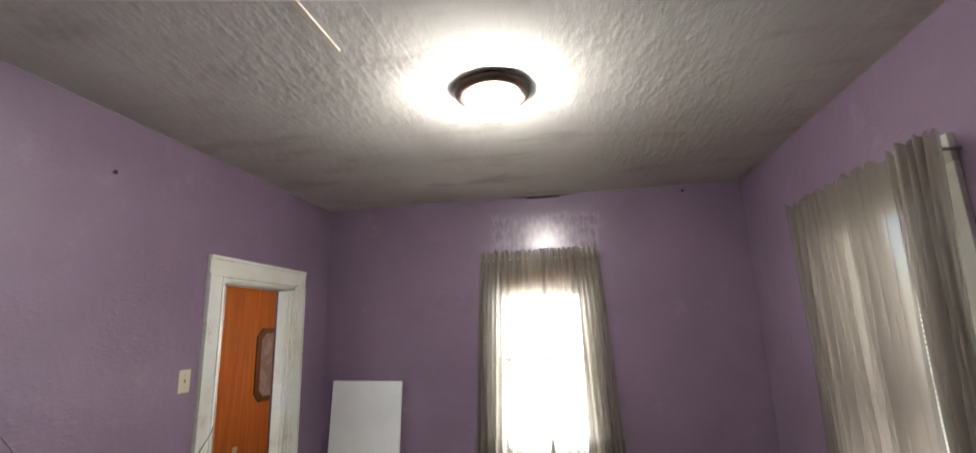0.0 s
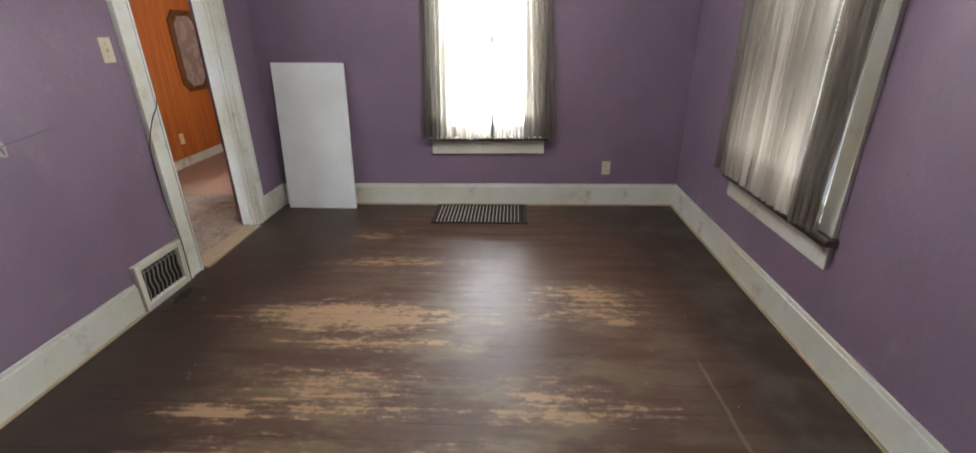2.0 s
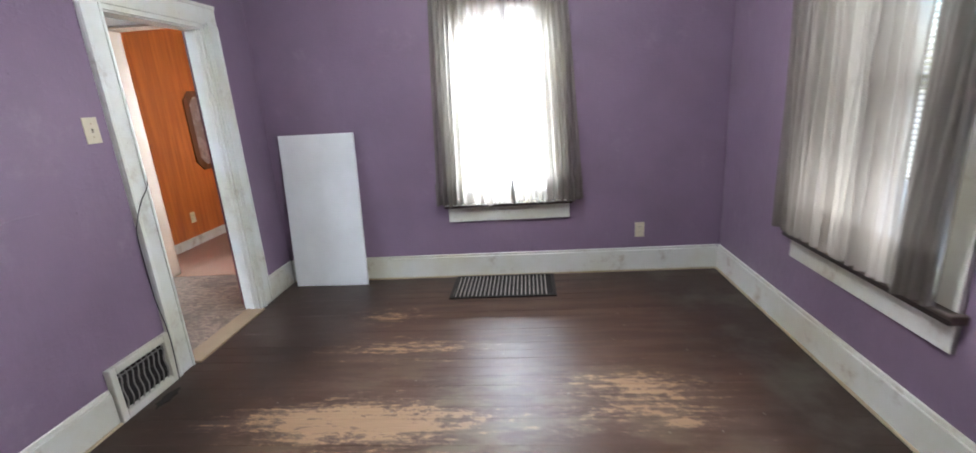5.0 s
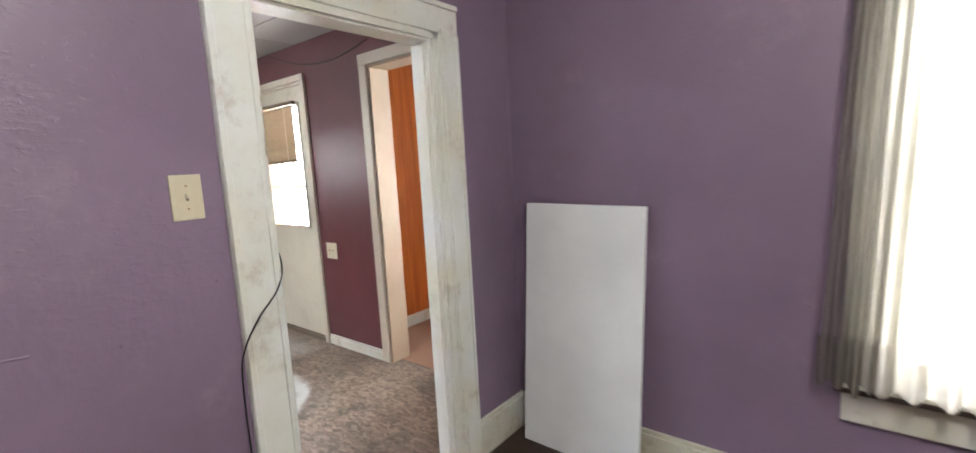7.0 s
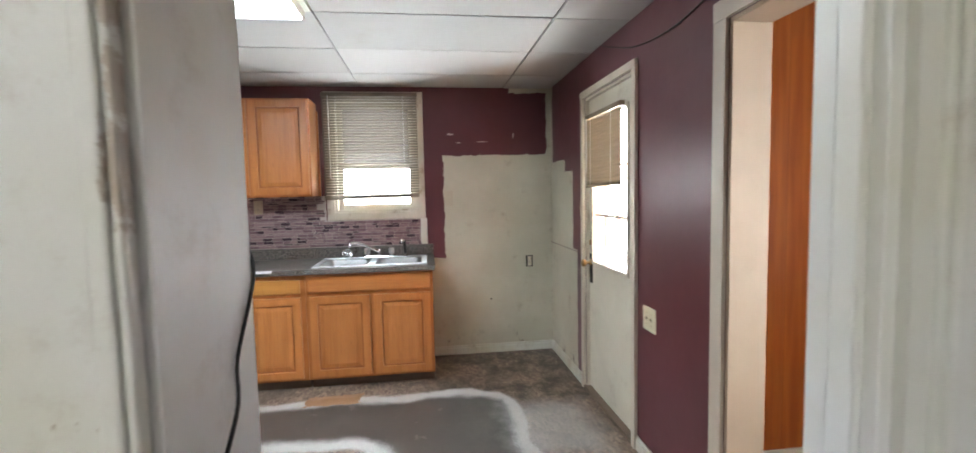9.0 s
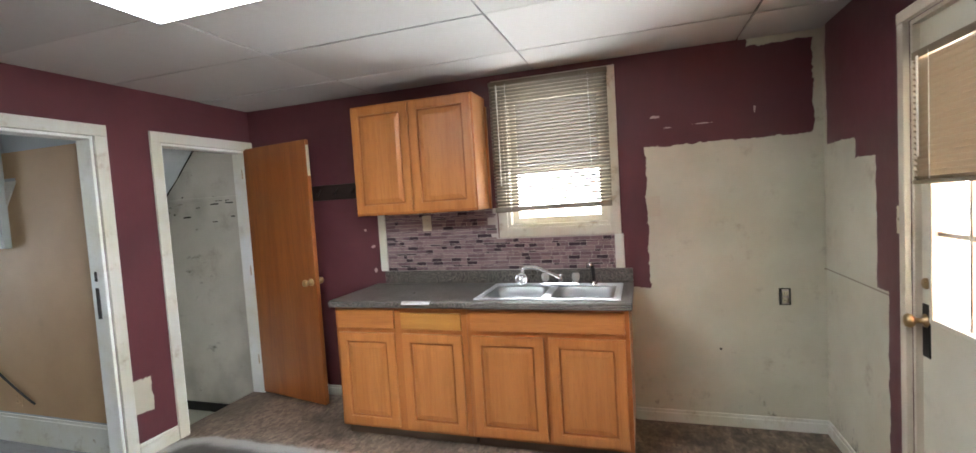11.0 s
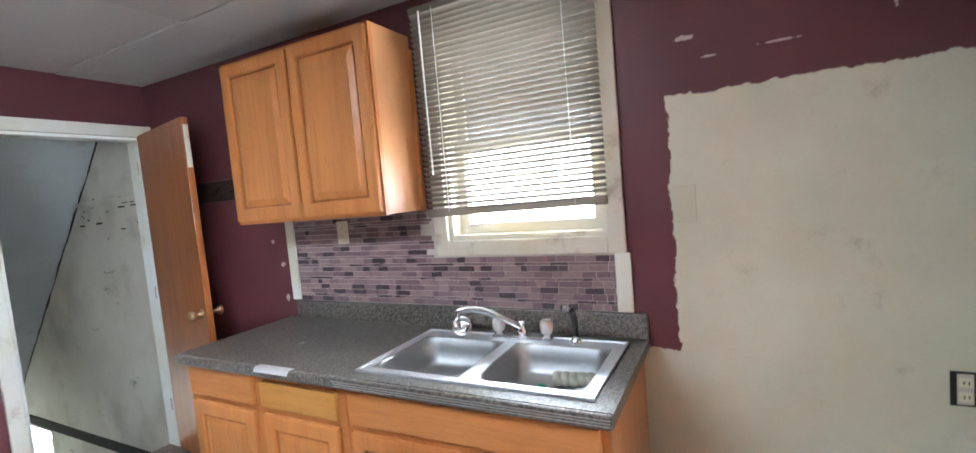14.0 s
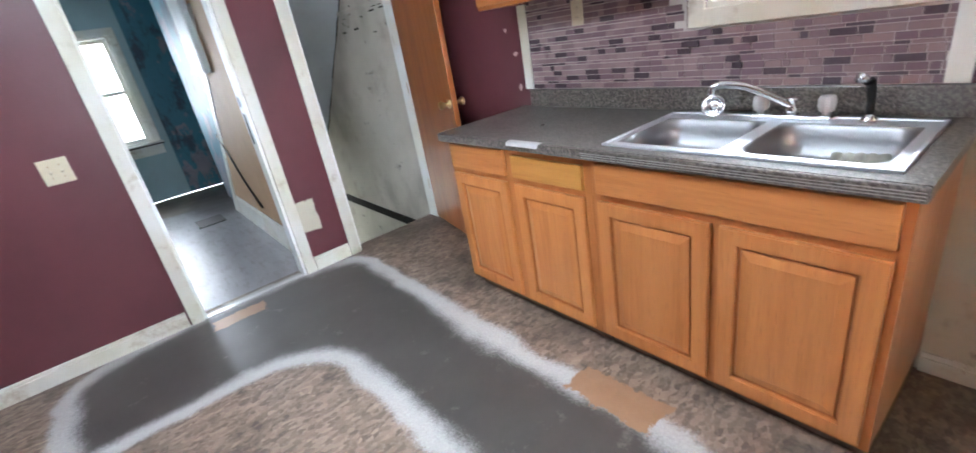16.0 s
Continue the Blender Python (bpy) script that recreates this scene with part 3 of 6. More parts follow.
OAKSIDE = oak("honey_oak_side", (0.5, 0.24, 0.1), (0.42, 0.18, 0.065), 0.3)
DOORWOOD = oak("brown_door_veneer", (0.36, 0.12, 0.03), (0.25, 0.075, 0.02), 0.3)
DARKWOOD = plain("dark_wood", (0.03, 0.02, 0.016), 0.4)
GREYWOOD = plain("weathered_plinth", (0.14, 0.105, 0.075), 0.7, scale=12)
LAMINATE = counter_laminate()
STEEL = steel("brushed_steel", (0.82, 0.85, 0.89), 0.42)
# same steel as the rim, with the shade inside the bowls put into its colour
BOWLSTEEL = steel("shaded_bowl_steel", (0.37, 0.375, 0.38), 0.44)
CHROME = plain("chrome", (0.75, 0.76, 0.78), 0.12, 1.0)
BRASS = plain("tarnished_brass", (0.45, 0.32, 0.17), 0.3, 1.0)
BLACK = plain("black_plastic", (0.012, 0.012, 0.013), 0.35)
BLACKMETAL = plain("blackened_iron", (0.03, 0.027, 0.025), 0.5, 0.6)
IVORY = plain("ivory_plastic", (0.66, 0.61, 0.44), 0.35, var=0.06)
ACRYLIC = plain("frosted_acrylic", (0.5, 0.49, 0.47), 0.2)
STAIRWHITE = dirty_white()
PANELLING = panelling()
CARPET = plain("tan_carpet", (0.36, 0.21, 0.14), 0.95, var=0.2, scale=90)
TEAL = peeling_teal()
PALETEAL = painted("pale_teal_wall_paint", (0.3, 0.42, 0.43), 0.55)
BOXPAINT = painted("pale_box_paint", (0.62, 0.69, 0.67), 0.45)
GREYPAINT = painted("pale_grey_wall_paint", (0.42, 0.46, 0.47), 0.6)
TANBOARD = painted("bare_tan_hardboard", (0.48, 0.31, 0.16), 0.6, amount=0.2)
GREYFLOOR = grey_floor()
SHEER = sheer()
GLASS = glass()
FILM = tinted("dim_upper_pane")
ROD = plain("dull_rod", (0.25, 0.24, 0.23), 0.35, 0.8)
SLATK = slat_mat("tan_blind_slat", (0.26, 0.23, 0.19), 0.34)
SLATW = slat_mat("white_blind_slat", (0.7, 0.7, 0.66))
SLATD = slat_mat("beige_blind_slat", (0.24, 0.185, 0.12), 0.05)
SHADEGLOW = glow("shaded_neighbour_glow", (1.0, 0.95, 0.9), DAY * 0.27)
FAINTGLOW = glow("garden_shade_glow", (1.0, 0.96, 0.9), DAY * 0.14)
WESTGLOW = glow("west_sky_glow", (0.95, 0.98, 1.0), DAY * 1.5)
DIMGLOW = glow("dim_sky_glow", (0.95, 0.98, 1.0), DAY * 0.45)
NORTHGLOW = glow("north_sky_glow", (0.95, 0.98, 1.0), DAY * 2.2)
DOORGLOW = glow("garden_sky_glow", (0.97, 0.985, 1.0), DAY * 1.1)
LAMPGLOW = glow("dome_glow", (1.0, 0.955, 0.89), BULB)
TUBEGLOW = glow("diffuser_glow", (0.92, 0.975, 1.03), TUBE)
MOSAIC = mosaic()
GROUT = plain("pale_grout", (0.52, 0.47, 0.42), 0.8)
DARKGAP = plain("dark_void", (0.02, 0.018, 0.016), 0.9)
CONCRETE = plain("grey_concrete", (0.3, 0.29, 0.27), 0.85, scale=8)
PAPER = plain("white_paper", (0.75, 0.75, 0.76), 0.6)
PICTURE = painted("faded_print", (0.3, 0.22, 0.18), 0.25, (0.08, 0.06, 0.05), 0.9)
GREYRUBBER = plain("grey_rubber", (0.36, 0.34, 0.28), 0.7)
GREENPLASTIC = plain("green_plastic", (0.03, 0.3, 0.16), 0.4)


# ---------------------------------------------------------------- mesh helpers
def box(bm, x0, y0, z0, x1, y1, z1, bevel=0.0, m=None):
    r = bmesh.ops.create_cube(bm, size=1.0)
    vs = r["verts"]
    for v in vs:
        v.co = Vector(((x0 + x1) / 2 + v.co.x * (x1 - x0), (y0 + y1) / 2 + v.co.y * (y1 - y0), (z0 + z1) / 2 + v.co.z * (z1 - z0)))
    if bevel:
        es = list({e for v in vs for e in v.link_edges})
        r = bmesh.ops.bevel(bm, geom=es, offset=bevel, segments=2, affect="EDGES", profile=0.5)
        vs = list({v for f in r["faces"] for v in f.verts} | {v for v in vs if v.is_valid})
    if m is not None:
        bmesh.ops.transform(bm, matrix=m, verts=vs)
    return vs


def tube(bm, pts, radius, n=10):
    """A round bar through the given places."""
    pts = [Vector(p) for p in pts]
    rings = []
    for i, p in enumerate(pts):
        d = (pts[min(i + 1, len(pts) - 1)] - pts[max(i - 1, 0)]).normalized()
        a = d.orthogonal().normalized()
        if rings:
            a = (last - d * last.dot(d)).normalized()
        last = a
        b = d.cross(a)
        r = radius[i] if isinstance(radius, (list, tuple)) else radius
        rings.append([bm.verts.new(p + (a * math.cos(k * math.tau / n) + b * math.sin(k * math.tau / n)) * r) for k in range(n)])
    for s, e in zip(rings, rings[1:]):
        for k in range(n):
            bm.faces.new((s[k], s[(k + 1) % n], e[(k + 1) % n], e[k]))
    bm.faces.new(list(reversed(rings[0])))
    bm.faces.new(rings[-1])


def lathe(bm, profile, axis=(0, 0, 1), at=(0, 0, 0), n=24):
    """Turns a profile of (radius, height) round an axis."""
    q = Vector((0, 0, 1)).rotation_difference(Vector(axis)).to_matrix()
    rings = []
    for r, h in profile:
        rings.append([bm.verts.new(Vector(at) + q @ Vector((r * math.cos(k * math.tau / n), r * math.sin(k * math.tau / n), h))) for k in range(n)])
    for s, e in zip(rings, rings[1:]):
        for k in range(n):
            bm.faces.new((s[k], s[(k + 1) % n], e[(k + 1) % n], e[k]))
    bm.faces.new(list(reversed(rings[0])))
    bm.faces.new(rings[-1])


def smooth_path(pts, n=8):
    pts = [Vector(p) for p in pts]
    out = []
    for i in range(len(pts) - 1):
        a, b, c, d = pts[max(i - 1, 0)], pts[i], pts[i + 1], pts[min(i + 2, len(pts) - 1)]
        for k in range(n):
            t = k / n
            out.append(0.5 * ((2 * b) + (c - a) * t + (2 * a - 5 * b + 4 * c - d) * t * t + (3 * b - a - 3 * c + d) * t ** 3))
    return out + [pts[-1]]


def slab(bm, axis, a0, a1, u0, u1, v0, v1, holes=()):
    """A flat slab, thin along one axis ('x', 'y' or 'z'), with rectangular holes (u0, u1, v0, v1) cut through."""
    us = sorted({u0, u1, *(min(max(h[i], u0), u1) for h in holes for i in (0, 1))})
    vs = sorted({v0, v1, *(min(max(h[i], v0), v1) for h in holes for i in (2, 3))})

    def solid(i, j):
        if not (0 <= i < len(us) - 1 and 0 <= j < len(vs) - 1):
            return False
        cu, cv = (us[i] + us[i + 1]) / 2, (vs[j] + vs[j + 1]) / 2
        return not any(h[0] < cu < h[1] and h[2] < cv < h[3] for h in holes)

    cache = {}

    def vert(a, i, j):
        if (a, i, j) not in cache:
            u, v = us[i], vs[j]
            cache[a, i, j] = bm.verts.new({"x": (a, u, v), "y": (u, a, v), "z": (u, v, a)}[axis])
        return cache[a, i, j]

    for i in range(len(us) - 1):
        for j in range(len(vs) - 1):
            if not solid(i, j):
                continue
            for a in (a0, a1):
                bm.faces.new((vert(a, i, j), vert(a, i + 1, j), vert(a, i + 1, j + 1), vert(a, i, j + 1)))
            for (di, dj, p, q) in ((-1, 0, (i, j), (i, j + 1)), (1, 0, (i + 1, j), (i + 1, j + 1)), (0, -1, (i, j), (i + 1, j)), (0, 1, (i, j + 1), (i + 1, j + 1))):
                if not solid(i + di, j + dj):
                    bm.faces.new((vert(a0, *p), vert(a0, *q), vert(a1, *q), vert(a1, *p)))
    bmesh.ops.recalc_face_normals(bm, faces=bm.faces)


def part(name, bm, material, parent=None, label="", smooth=False):
    me = bpy.data.meshes.new(name)
    bmesh.ops.recalc_face_normals(bm, faces=bm.faces)
    bm.to_mesh(me)
    bm.free()
    me.materials.append(material)
    if smooth:
        for p in me.polygons:
            p.use_smooth = True
    ob = new(name, me)
    if parent is not None:
        ob.parent = parent
        ob.matrix_parent_inverse = parent.matrix_basis.inverted()
    if label:
        tagged(ob, label)
    return ob


def thing(name, at, label, category, group="", kind=""):
    ob = new(name)
    ob.empty_display_size = 0.05
    ob.matrix_basis = Matrix.Translation(at)
    return tagged(ob, label, category, group, kind)


def boxes(name, material, parent, *bx, bevel=0.0, label=""):
    bm = bmesh.new()
    for b in bx:
        box(bm, *b, bevel=bevel)
    return part(name, bm, material, parent, label)


def structure(name, material, label, category, build):
    bm = bmesh.new()
    build(bm)
    return tagged(part(name, bm, material), label, category, kind="structure")


def wall(name, material, label, axis, a0, a1, u0, u1, v0, v1, holes=()):
    return structure(name, material, label, "wall", lambda bm: slab(bm, axis, a0, a1, u0, u1, v0, v1, holes))


# ---------------------------------------------------------------- plan
BX, BS, BH = 3.38, -4.9, 2.615          # bedroom: east wall, south wall, ceiling
KW, KN, KS, KE, KH = -3.74, 0.13, -3.96, -0.18, 2.357   # kitchen
DOOR = (-1.25, -0.515, -0.02, 1.90)      # bedroom doorway, along y and z
NDOOR = (-1.23, -0.42, -0.02, 2.07)     # doorway to the panelled room, along x
XDOOR = (-2.83, -2.03, -0.02, 2.09)     # outside door
STAIR = (-3.68, -2.95, -0.02, 2.03)     # stair doorway
SDOOR = (-2.54, -1.88, -0.02, 2.03)     # doorway to the grey room
WN = (1.45, 2.17, 0.60, 2.05)           # bedroom north window
WE = (-1.88, -1.07, 0.58, 2.08)         # bedroom east window
WW = (-1.765, -1.07, 1.30, 2.25)         # kitchen window

# walls of the bedroom
wall("wall_north", PURPLE, "scuffed purple painted plaster bedroom wall with a window", "y", 0, 0.2, 0, BX + 0.2, 0, 2.7, [WN])
wall("wall_east", PURPLE, "scuffed purple painted bedroom wall with a curtained window", "x", BX, BX + 0.2, BS, 0, 0, 2.7, [WE])
wall("wall_west", PURPLE, "purple painted bedroom wall with a torn patch beside the doorway", "x", -0.09, 0, BS, 0.2, 0, 2.7, [DOOR])
wall("wall_south", PURPLE, "plain purple painted bedroom wall", "y", BS - 0.15, BS, -0.09, BX + 0.2, 0, 2.7)
# walls of the kitchen
wall("wall_kitchen_east", BURGUNDY, "burgundy painted kitchen wall round the bedroom doorway", "x", KE, -0.09, KS, KN, 0, 2.6, [(-1.25, -0.44, -0.02, 1.96)])
wall("wall_kitchen_north", BURGUNDY, "burgundy painted kitchen wall with bare cream primer near the corner", "y", KN, KN + 0.16, KW - 0.2, KE + 0.09, 0, 2.6, [XDOOR, NDOOR])
wall("wall_kitchen_west", BURGUNDY, "burgundy kitchen wall with an unpainted cream patch and a window", "x", KW - 0.2, KW, KS - 0.12, KN, 0, 2.6, [WW])
wall("wall_kitchen_south", BURGUNDY, "burgundy painted kitchen wall with two doorways", "y", KS - 0.12, KS, KW, -0.09, 0, 2.6, [STAIR, SDOOR])
# the panelled room
wall("wall_panelled_west", PANELLING, "orange-brown wood panelled wall", "x", -1.85, -1.7, KN + 0.16, 2.25, 0, 2.6)
wall("wall_panelled_north", PANELLING, "orange-brown wood panelled wall", "y", 2.1, 2.25, -1.7, -0.02, 0, 2.6)
wall("wall_panelled_east", PANELLING, "orange-brown wood panelled wall with a window", "x", -0.17, -0.02, KN + 0.16, 2.1, 0, 2.6, [(0.75, 1.65, 0.7, 2.1)])
# the grey room
wall("wall_teal_side", TEAL, "peeling teal wall behind the sloping partition", "x", -2.75, -2.69, -7.1, KS - 0.12, 0, 2.5)


def prism(bm, x0, x1, outline):
    """An upright slab between two x planes with any outline of (y, z)."""
    a, b = ([bm.verts.new((x, y, z)) for y, z in outline] for x in (x0, x1))
    bm.faces.new(a)
    bm.faces.new(list(reversed(b)))
    for k in range(len(a)):
        j = (k + 1) % len(a)
        bm.faces.new((a[k], a[j], b[j], b[k]))


# its far end slopes with the stairs behind it
structure("wall_grey_west", GREYPAINT, "pale grey partition with a sloping end and a bare tan board", "wall", lambda bm: prism(bm, -2.689, -2.62, [(KS - 0.12, 0), (-6.32, 0), (-4.93, 1.83), (-5.6, 1.83), (-5.6, 2.45), (KS - 0.12, 2.45)]))
structure("trim_slope", TRIM, "white board along the sloping end of the partition", "trim", lambda bm: prism(bm, -2.6195, -2.604, [(-6.34, 0.0), (-4.95, 1.828), (-4.84, 1.828), (-6.23, 0.0)]))
wall("wall_teal", TEAL, "dark teal painted wall in the back room", "x", -3.3, -3.2, -8.1, -7.1, 0, 2.5)
wall("wall_teal_return", TEAL, "dark teal painted wall in the back room", "y", -7.1, -7.0, -3.2, -2.75, 0, 2.5)
wall("wall_grey_south", PALETEAL, "pale teal back room wall with a bright window", "y", -8.1, -7.95, -2.42, -0.3, 0, 2.5, [(-2.26, -1.2, 0.72, 1.95)])
wall("wall_teal_south", TEAL, "dark teal painted wall in the back room", "y", -8.1, -7.95, -3.2, -2.42, 0, 2.5)
wall("wall_grey_east", GREYPAINT, "plain pale grey wall", "x", -0.45, -0.3, -7.95, KS - 0.12, 0, 2.5)
# the cellar stair
wall("wall_stair_west", STAIRWHITE, "stained whitewashed stairwell wall", "x", -3.86, KW + 0.02, -6.9, KS - 0.12, -1.9, 2.4, [(-6.75, -6.06, -0.9, -0.27)])
wall("wall_stair_east", STAIRWHITE, "stained whitewashed stairwell wall", "x", -2.9, -2.75, -6.9, KS - 0.12, -1.9, 2.4)
wall("wall_stair_south", STAIRWHITE, "stained whitewashed wall at the foot of the stairs", "y", -7.0, -6.9, -3.86, -2.75, -1.9, 2.4)

structure("ceiling", CEIL, "streaky textured off-white plaster bedroom ceiling", "ceiling", lambda bm: slab(bm, "z", BH, BH + 0.1, 0, BX, BS, 0))


def kitchen_ceiling(bm):
    rnd = random.Random(4)
    xs = [KW, -3.29, -2.68, -2.07, -1.46, -0.85, -0.24, KE]
    ys = [KS, -2.76, -1.53, -0.30, KN]
    for i in range(len(xs) - 1):
        for j in range(len(ys) - 1):
            if i == 3 and j == 1:
                continue
            g = 0.005
            dz = [rnd.uniform(-0.004, 0.004) for _ in range(4)]
            vs = box(bm, xs[i] + g, ys[j] + g, KH, xs[i + 1] - g, ys[j + 1] - g, KH + 0.014)
            for k, v in enumerate(vs):
                v.co.z += dz[k % 4]


structure("ceiling_tiles", TILE, "sagging white suspended ceiling tiles with dark joints", "ceiling", kitchen_ceiling)
structure("ceiling_void", DARKGAP, "dark void above the kitchen ceiling tiles", "ceiling", lambda bm: box(bm, KW, KS, 2.45, KE, KN, 2.5))
structure("ceiling_panelled", CEIL, "plain ceiling of the panelled room", "ceiling", lambda bm: box(bm, -1.7, KN + 0.16, 2.45, -0.17, 2.1, 2.55))
structure("ceiling_grey", GREYPAINT, "plain ceiling of the back room", "ceiling", lambda bm: [box(bm, -2.75, -7.95, 2.45, -0.45, KS - 0.12, 2.55), box(bm, -3.2, -7.95, 2.45, -2.75, -7.0, 2.55)])


def soffit(bm):
    y0, y1 = -4.12, -6.9
    z0, z1 = 2.55, -0.32
    v = [bm.verts.new(c) for x in (KW + 0.02, -2.9) for c in ((x, y0, z0), (x, y1, z1), (x, y1, z1 + 0.2), (x, y0, z0 + 0.2))]
    for q in ((0, 1, 5, 4), (1, 2, 6, 5), (2, 3, 7, 6), (3, 0, 4, 7), (0, 3, 2, 1), (4, 5, 6, 7)):
        bm.faces.new([v[k] for k in q])


structure("ceiling_stair", GREYPAINT, "sloping pale grey soffit over the cellar stairs", "ceiling", soffit)

# floors
structure("floor_kitchen", VINYL, "mottled brown vinyl torn away to grey underlay with pale edges", "floor", lambda bm: box(bm, KW, KS - 0.12, -0.1, -0.09, KN + 0.08, 0.0))
structure("floor_panelled", CARPET, "tan floor of the panelled room", "floor", lambda bm: box(bm, -1.7, KN + 0.08, -0.1, -0.17, 2.1, 0.002))
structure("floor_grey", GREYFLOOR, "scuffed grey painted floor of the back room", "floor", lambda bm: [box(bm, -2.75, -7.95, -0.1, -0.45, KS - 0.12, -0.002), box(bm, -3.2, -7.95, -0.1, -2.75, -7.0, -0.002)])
structure("ground", CONCRETE, "pale grey ground outside the house", "ground", lambda bm: box(bm, -60, -60, -2.1, 60, 60, -2.0))


def baseboard(name, lab, runs, material=TRIM, h=0.185):
    """Moulded board along a wall: flat face, thin cap and a shoe."""
    def build(bm):
        for x0, y0, x1, y1 in runs:
            box(bm, x0, y0, 0.0, x1, y1, h - 0.02, 0.003)
            along_x = abs(x1 - x0) > abs(y1 - y0)
            e = 0.35
            if along_x:
                box(bm, x0, y0 + (0 if lab_side[name] < 0 else e * (y1 - y0)), h - 0.022, x1, y1 - (e * (y1 - y0) if lab_side[name] < 0 else 0), h, 0.003)
            else:
                box(bm, x0 + (0 if lab_side[name] < 0 else e * (x1 - x0)), y0, h - 0.022, x1 - (e * (x1 - x0) if lab_side[name] < 0 else 0), y1, h, 0.003)
    return structure(name, material, lab, "baseboard", build)


lab_side = {"baseboard_north": 1, "baseboard_east": 1, "baseboard_west": -1, "baseboard_south": -1, "baseboard_kitchen_west": -1, "baseboard_kitchen_north": 1, "baseboard_kitchen_south": -1, "baseboard_panelled": -1, "baseboard_grey": -1}
baseboard("baseboard_north", "tall chipped white baseboard", [(0.02, -0.02, BX - 0.02, 0)])
baseboard("baseboard_east", "tall chipped white baseboard", [(BX - 0.02, BS, BX, 0)])
baseboard("baseboard_west", "tall chipped white baseboard", [(0, BS, 0.02, -1.76), (0, -0.37, 0.02, 0)])
baseboard("baseboard_south", "tall chipped white baseboard", [(0.02, BS, BX - 0.02, BS + 0.02)])
baseboard("baseboard_kitchen_west", "low white kitchen baseboard", [(KW, -0.96, KW + 0.015, KN), (KW, KS, KW + 0.015, -2.84)], h=0.08)
baseboard("baseboard_kitchen_north", "low white kitchen baseboard", [(KW + 0.015, KN - 0.015, -2.88, KN), (-1.98, KN - 0.015, -1.31, KN)], h=0.08)
baseboard("baseboard_kitchen_south", "low white kitchen baseboard", [(-2.875, KS, -2.615, KS + 0.015), (-1.80, KS, KE, KS + 0.015)], h=0.1)
baseboard("baseboard_panelled", "white baseboard under the panelling", [(-1.7, KN + 0.16, -1.685, 2.1)], h=0.1)
baseboard("baseboard_grey", "white baseboard of the back room", [(-2.62, -6.2, -2.605, KS - 0.13)], h=0.2)


for name, side in (("trim_floor_east", (BX - 0.034, BS, 0, BX - 0.0205, -0.021, 0.013)), ("trim_floor_west", (0.0205, BS, 0, 0.034, -1.76, 0.013)), ("trim_floor_north", (0.034, -0.034, 0, BX - 0.034, -0.0205, 0.013))):
    structure(name, SHOE, "yellowed dirty bead where baseboard meets floor", "trim", lambda bm, s=side: box(bm, *s, 0.004))


# ---------------------------------------------------------------- door and window surrounds
def casing(name, lab, axis, face, out, u0, u1, z1, w, material=TRIM, thick=0.02, z0=0.0, jamb=None, wt=None, jmat=None):
    """Boards round an opening: two uprights, a head and the lining of the wall's depth. out: +1 or -1, the way it stands proud."""
    root = tagged(new(name), lab, "door frame", kind="structure")

    def bx(a0, a1, p0, p1, q0, q1):
        lo, hi = min(a0, a1), max(a0, a1)
        return (lo, p0, q0, hi, p1, q1) if axis == "x" else (p0, lo, q0, p1, hi, q1)

    f = face + out * thick
    boxes("upright", material, root, bx(face, f, u0 - w, u0, z0, z1), bevel=0.003)
    boxes("upright", material, root, bx(face, f, u1, u1 + w, z0, z1), bevel=0.003)
    boxes("head", material, root, bx(face, f + out * 0.002, u0 - w, u1 + w, z1, z1 + w), bevel=0.003)
    if wt:
        j = jmat or material
        b = face - out * wt
        t = 0.018
        boxes("lining", j, root, bx(face - out * 0.001, b, u0, u0 + t, z0, z1 - t), bevel=0.002)
        boxes("lining", j, root, bx(face - out * 0.001, b, u1 - t, u1, z0, z1 - t), bevel=0.002)
        boxes("lining", j, root, bx(face - out * 0.001, b, u0, u1, z1 - t, z1), bevel=0.002)
    return root


door_frame = tagged(new("door_frame_bedroom"), "wide chipped white door surround between bedroom and kitchen", "door frame", kind="structure")
for u0, u1, b0, b1 in ((-1.37, -1.24, -1.37, -1.247), (-0.49, -0.375, -0.483, -0.375)):
    up = boxes("upright", CHIPPED, door_frame, (0, u0, 0, 0.02, u1, 1.915), bevel=0.003)
    boxes("bead", CHIPPED, up, (0.02, b0, 0, 0.03, b0 + 0.022, 1.93), bevel=0.004)
    boxes("bead", CHIPPED, up, (0.02, b1 - 0.018, 0, 0.027, b1, 1.915), bevel=0.004)
head = boxes("head", CHIPPED, door_frame, (0, -1.37, 1.915, 0.021, -0.375, 2.035), bevel=0.003)
boxes("bead", CHIPPED, head, (0.021, -1.37, 2.012, 0.03, -0.375, 2.035), bevel=0.004)
boxes("lining", JAMB, door_frame, (-0.226, -1.25, 0, -0.002, -1.232, 1.88), bevel=0.002)
boxes("lining", JAMB, door_frame, (-0.1, -0.533, 0, -0.002, -0.515, 1.88), bevel=0.002)
boxes("stop", JAMB, door_frame, (-0.055, -0.546, 0, -0.02, -0.533, 1.88), bevel=0.004)
boxes("lining", JAMB, door_frame, (-0.1, -1.25, 1.88, -0.002, -0.515, 1.9), bevel=0.002)
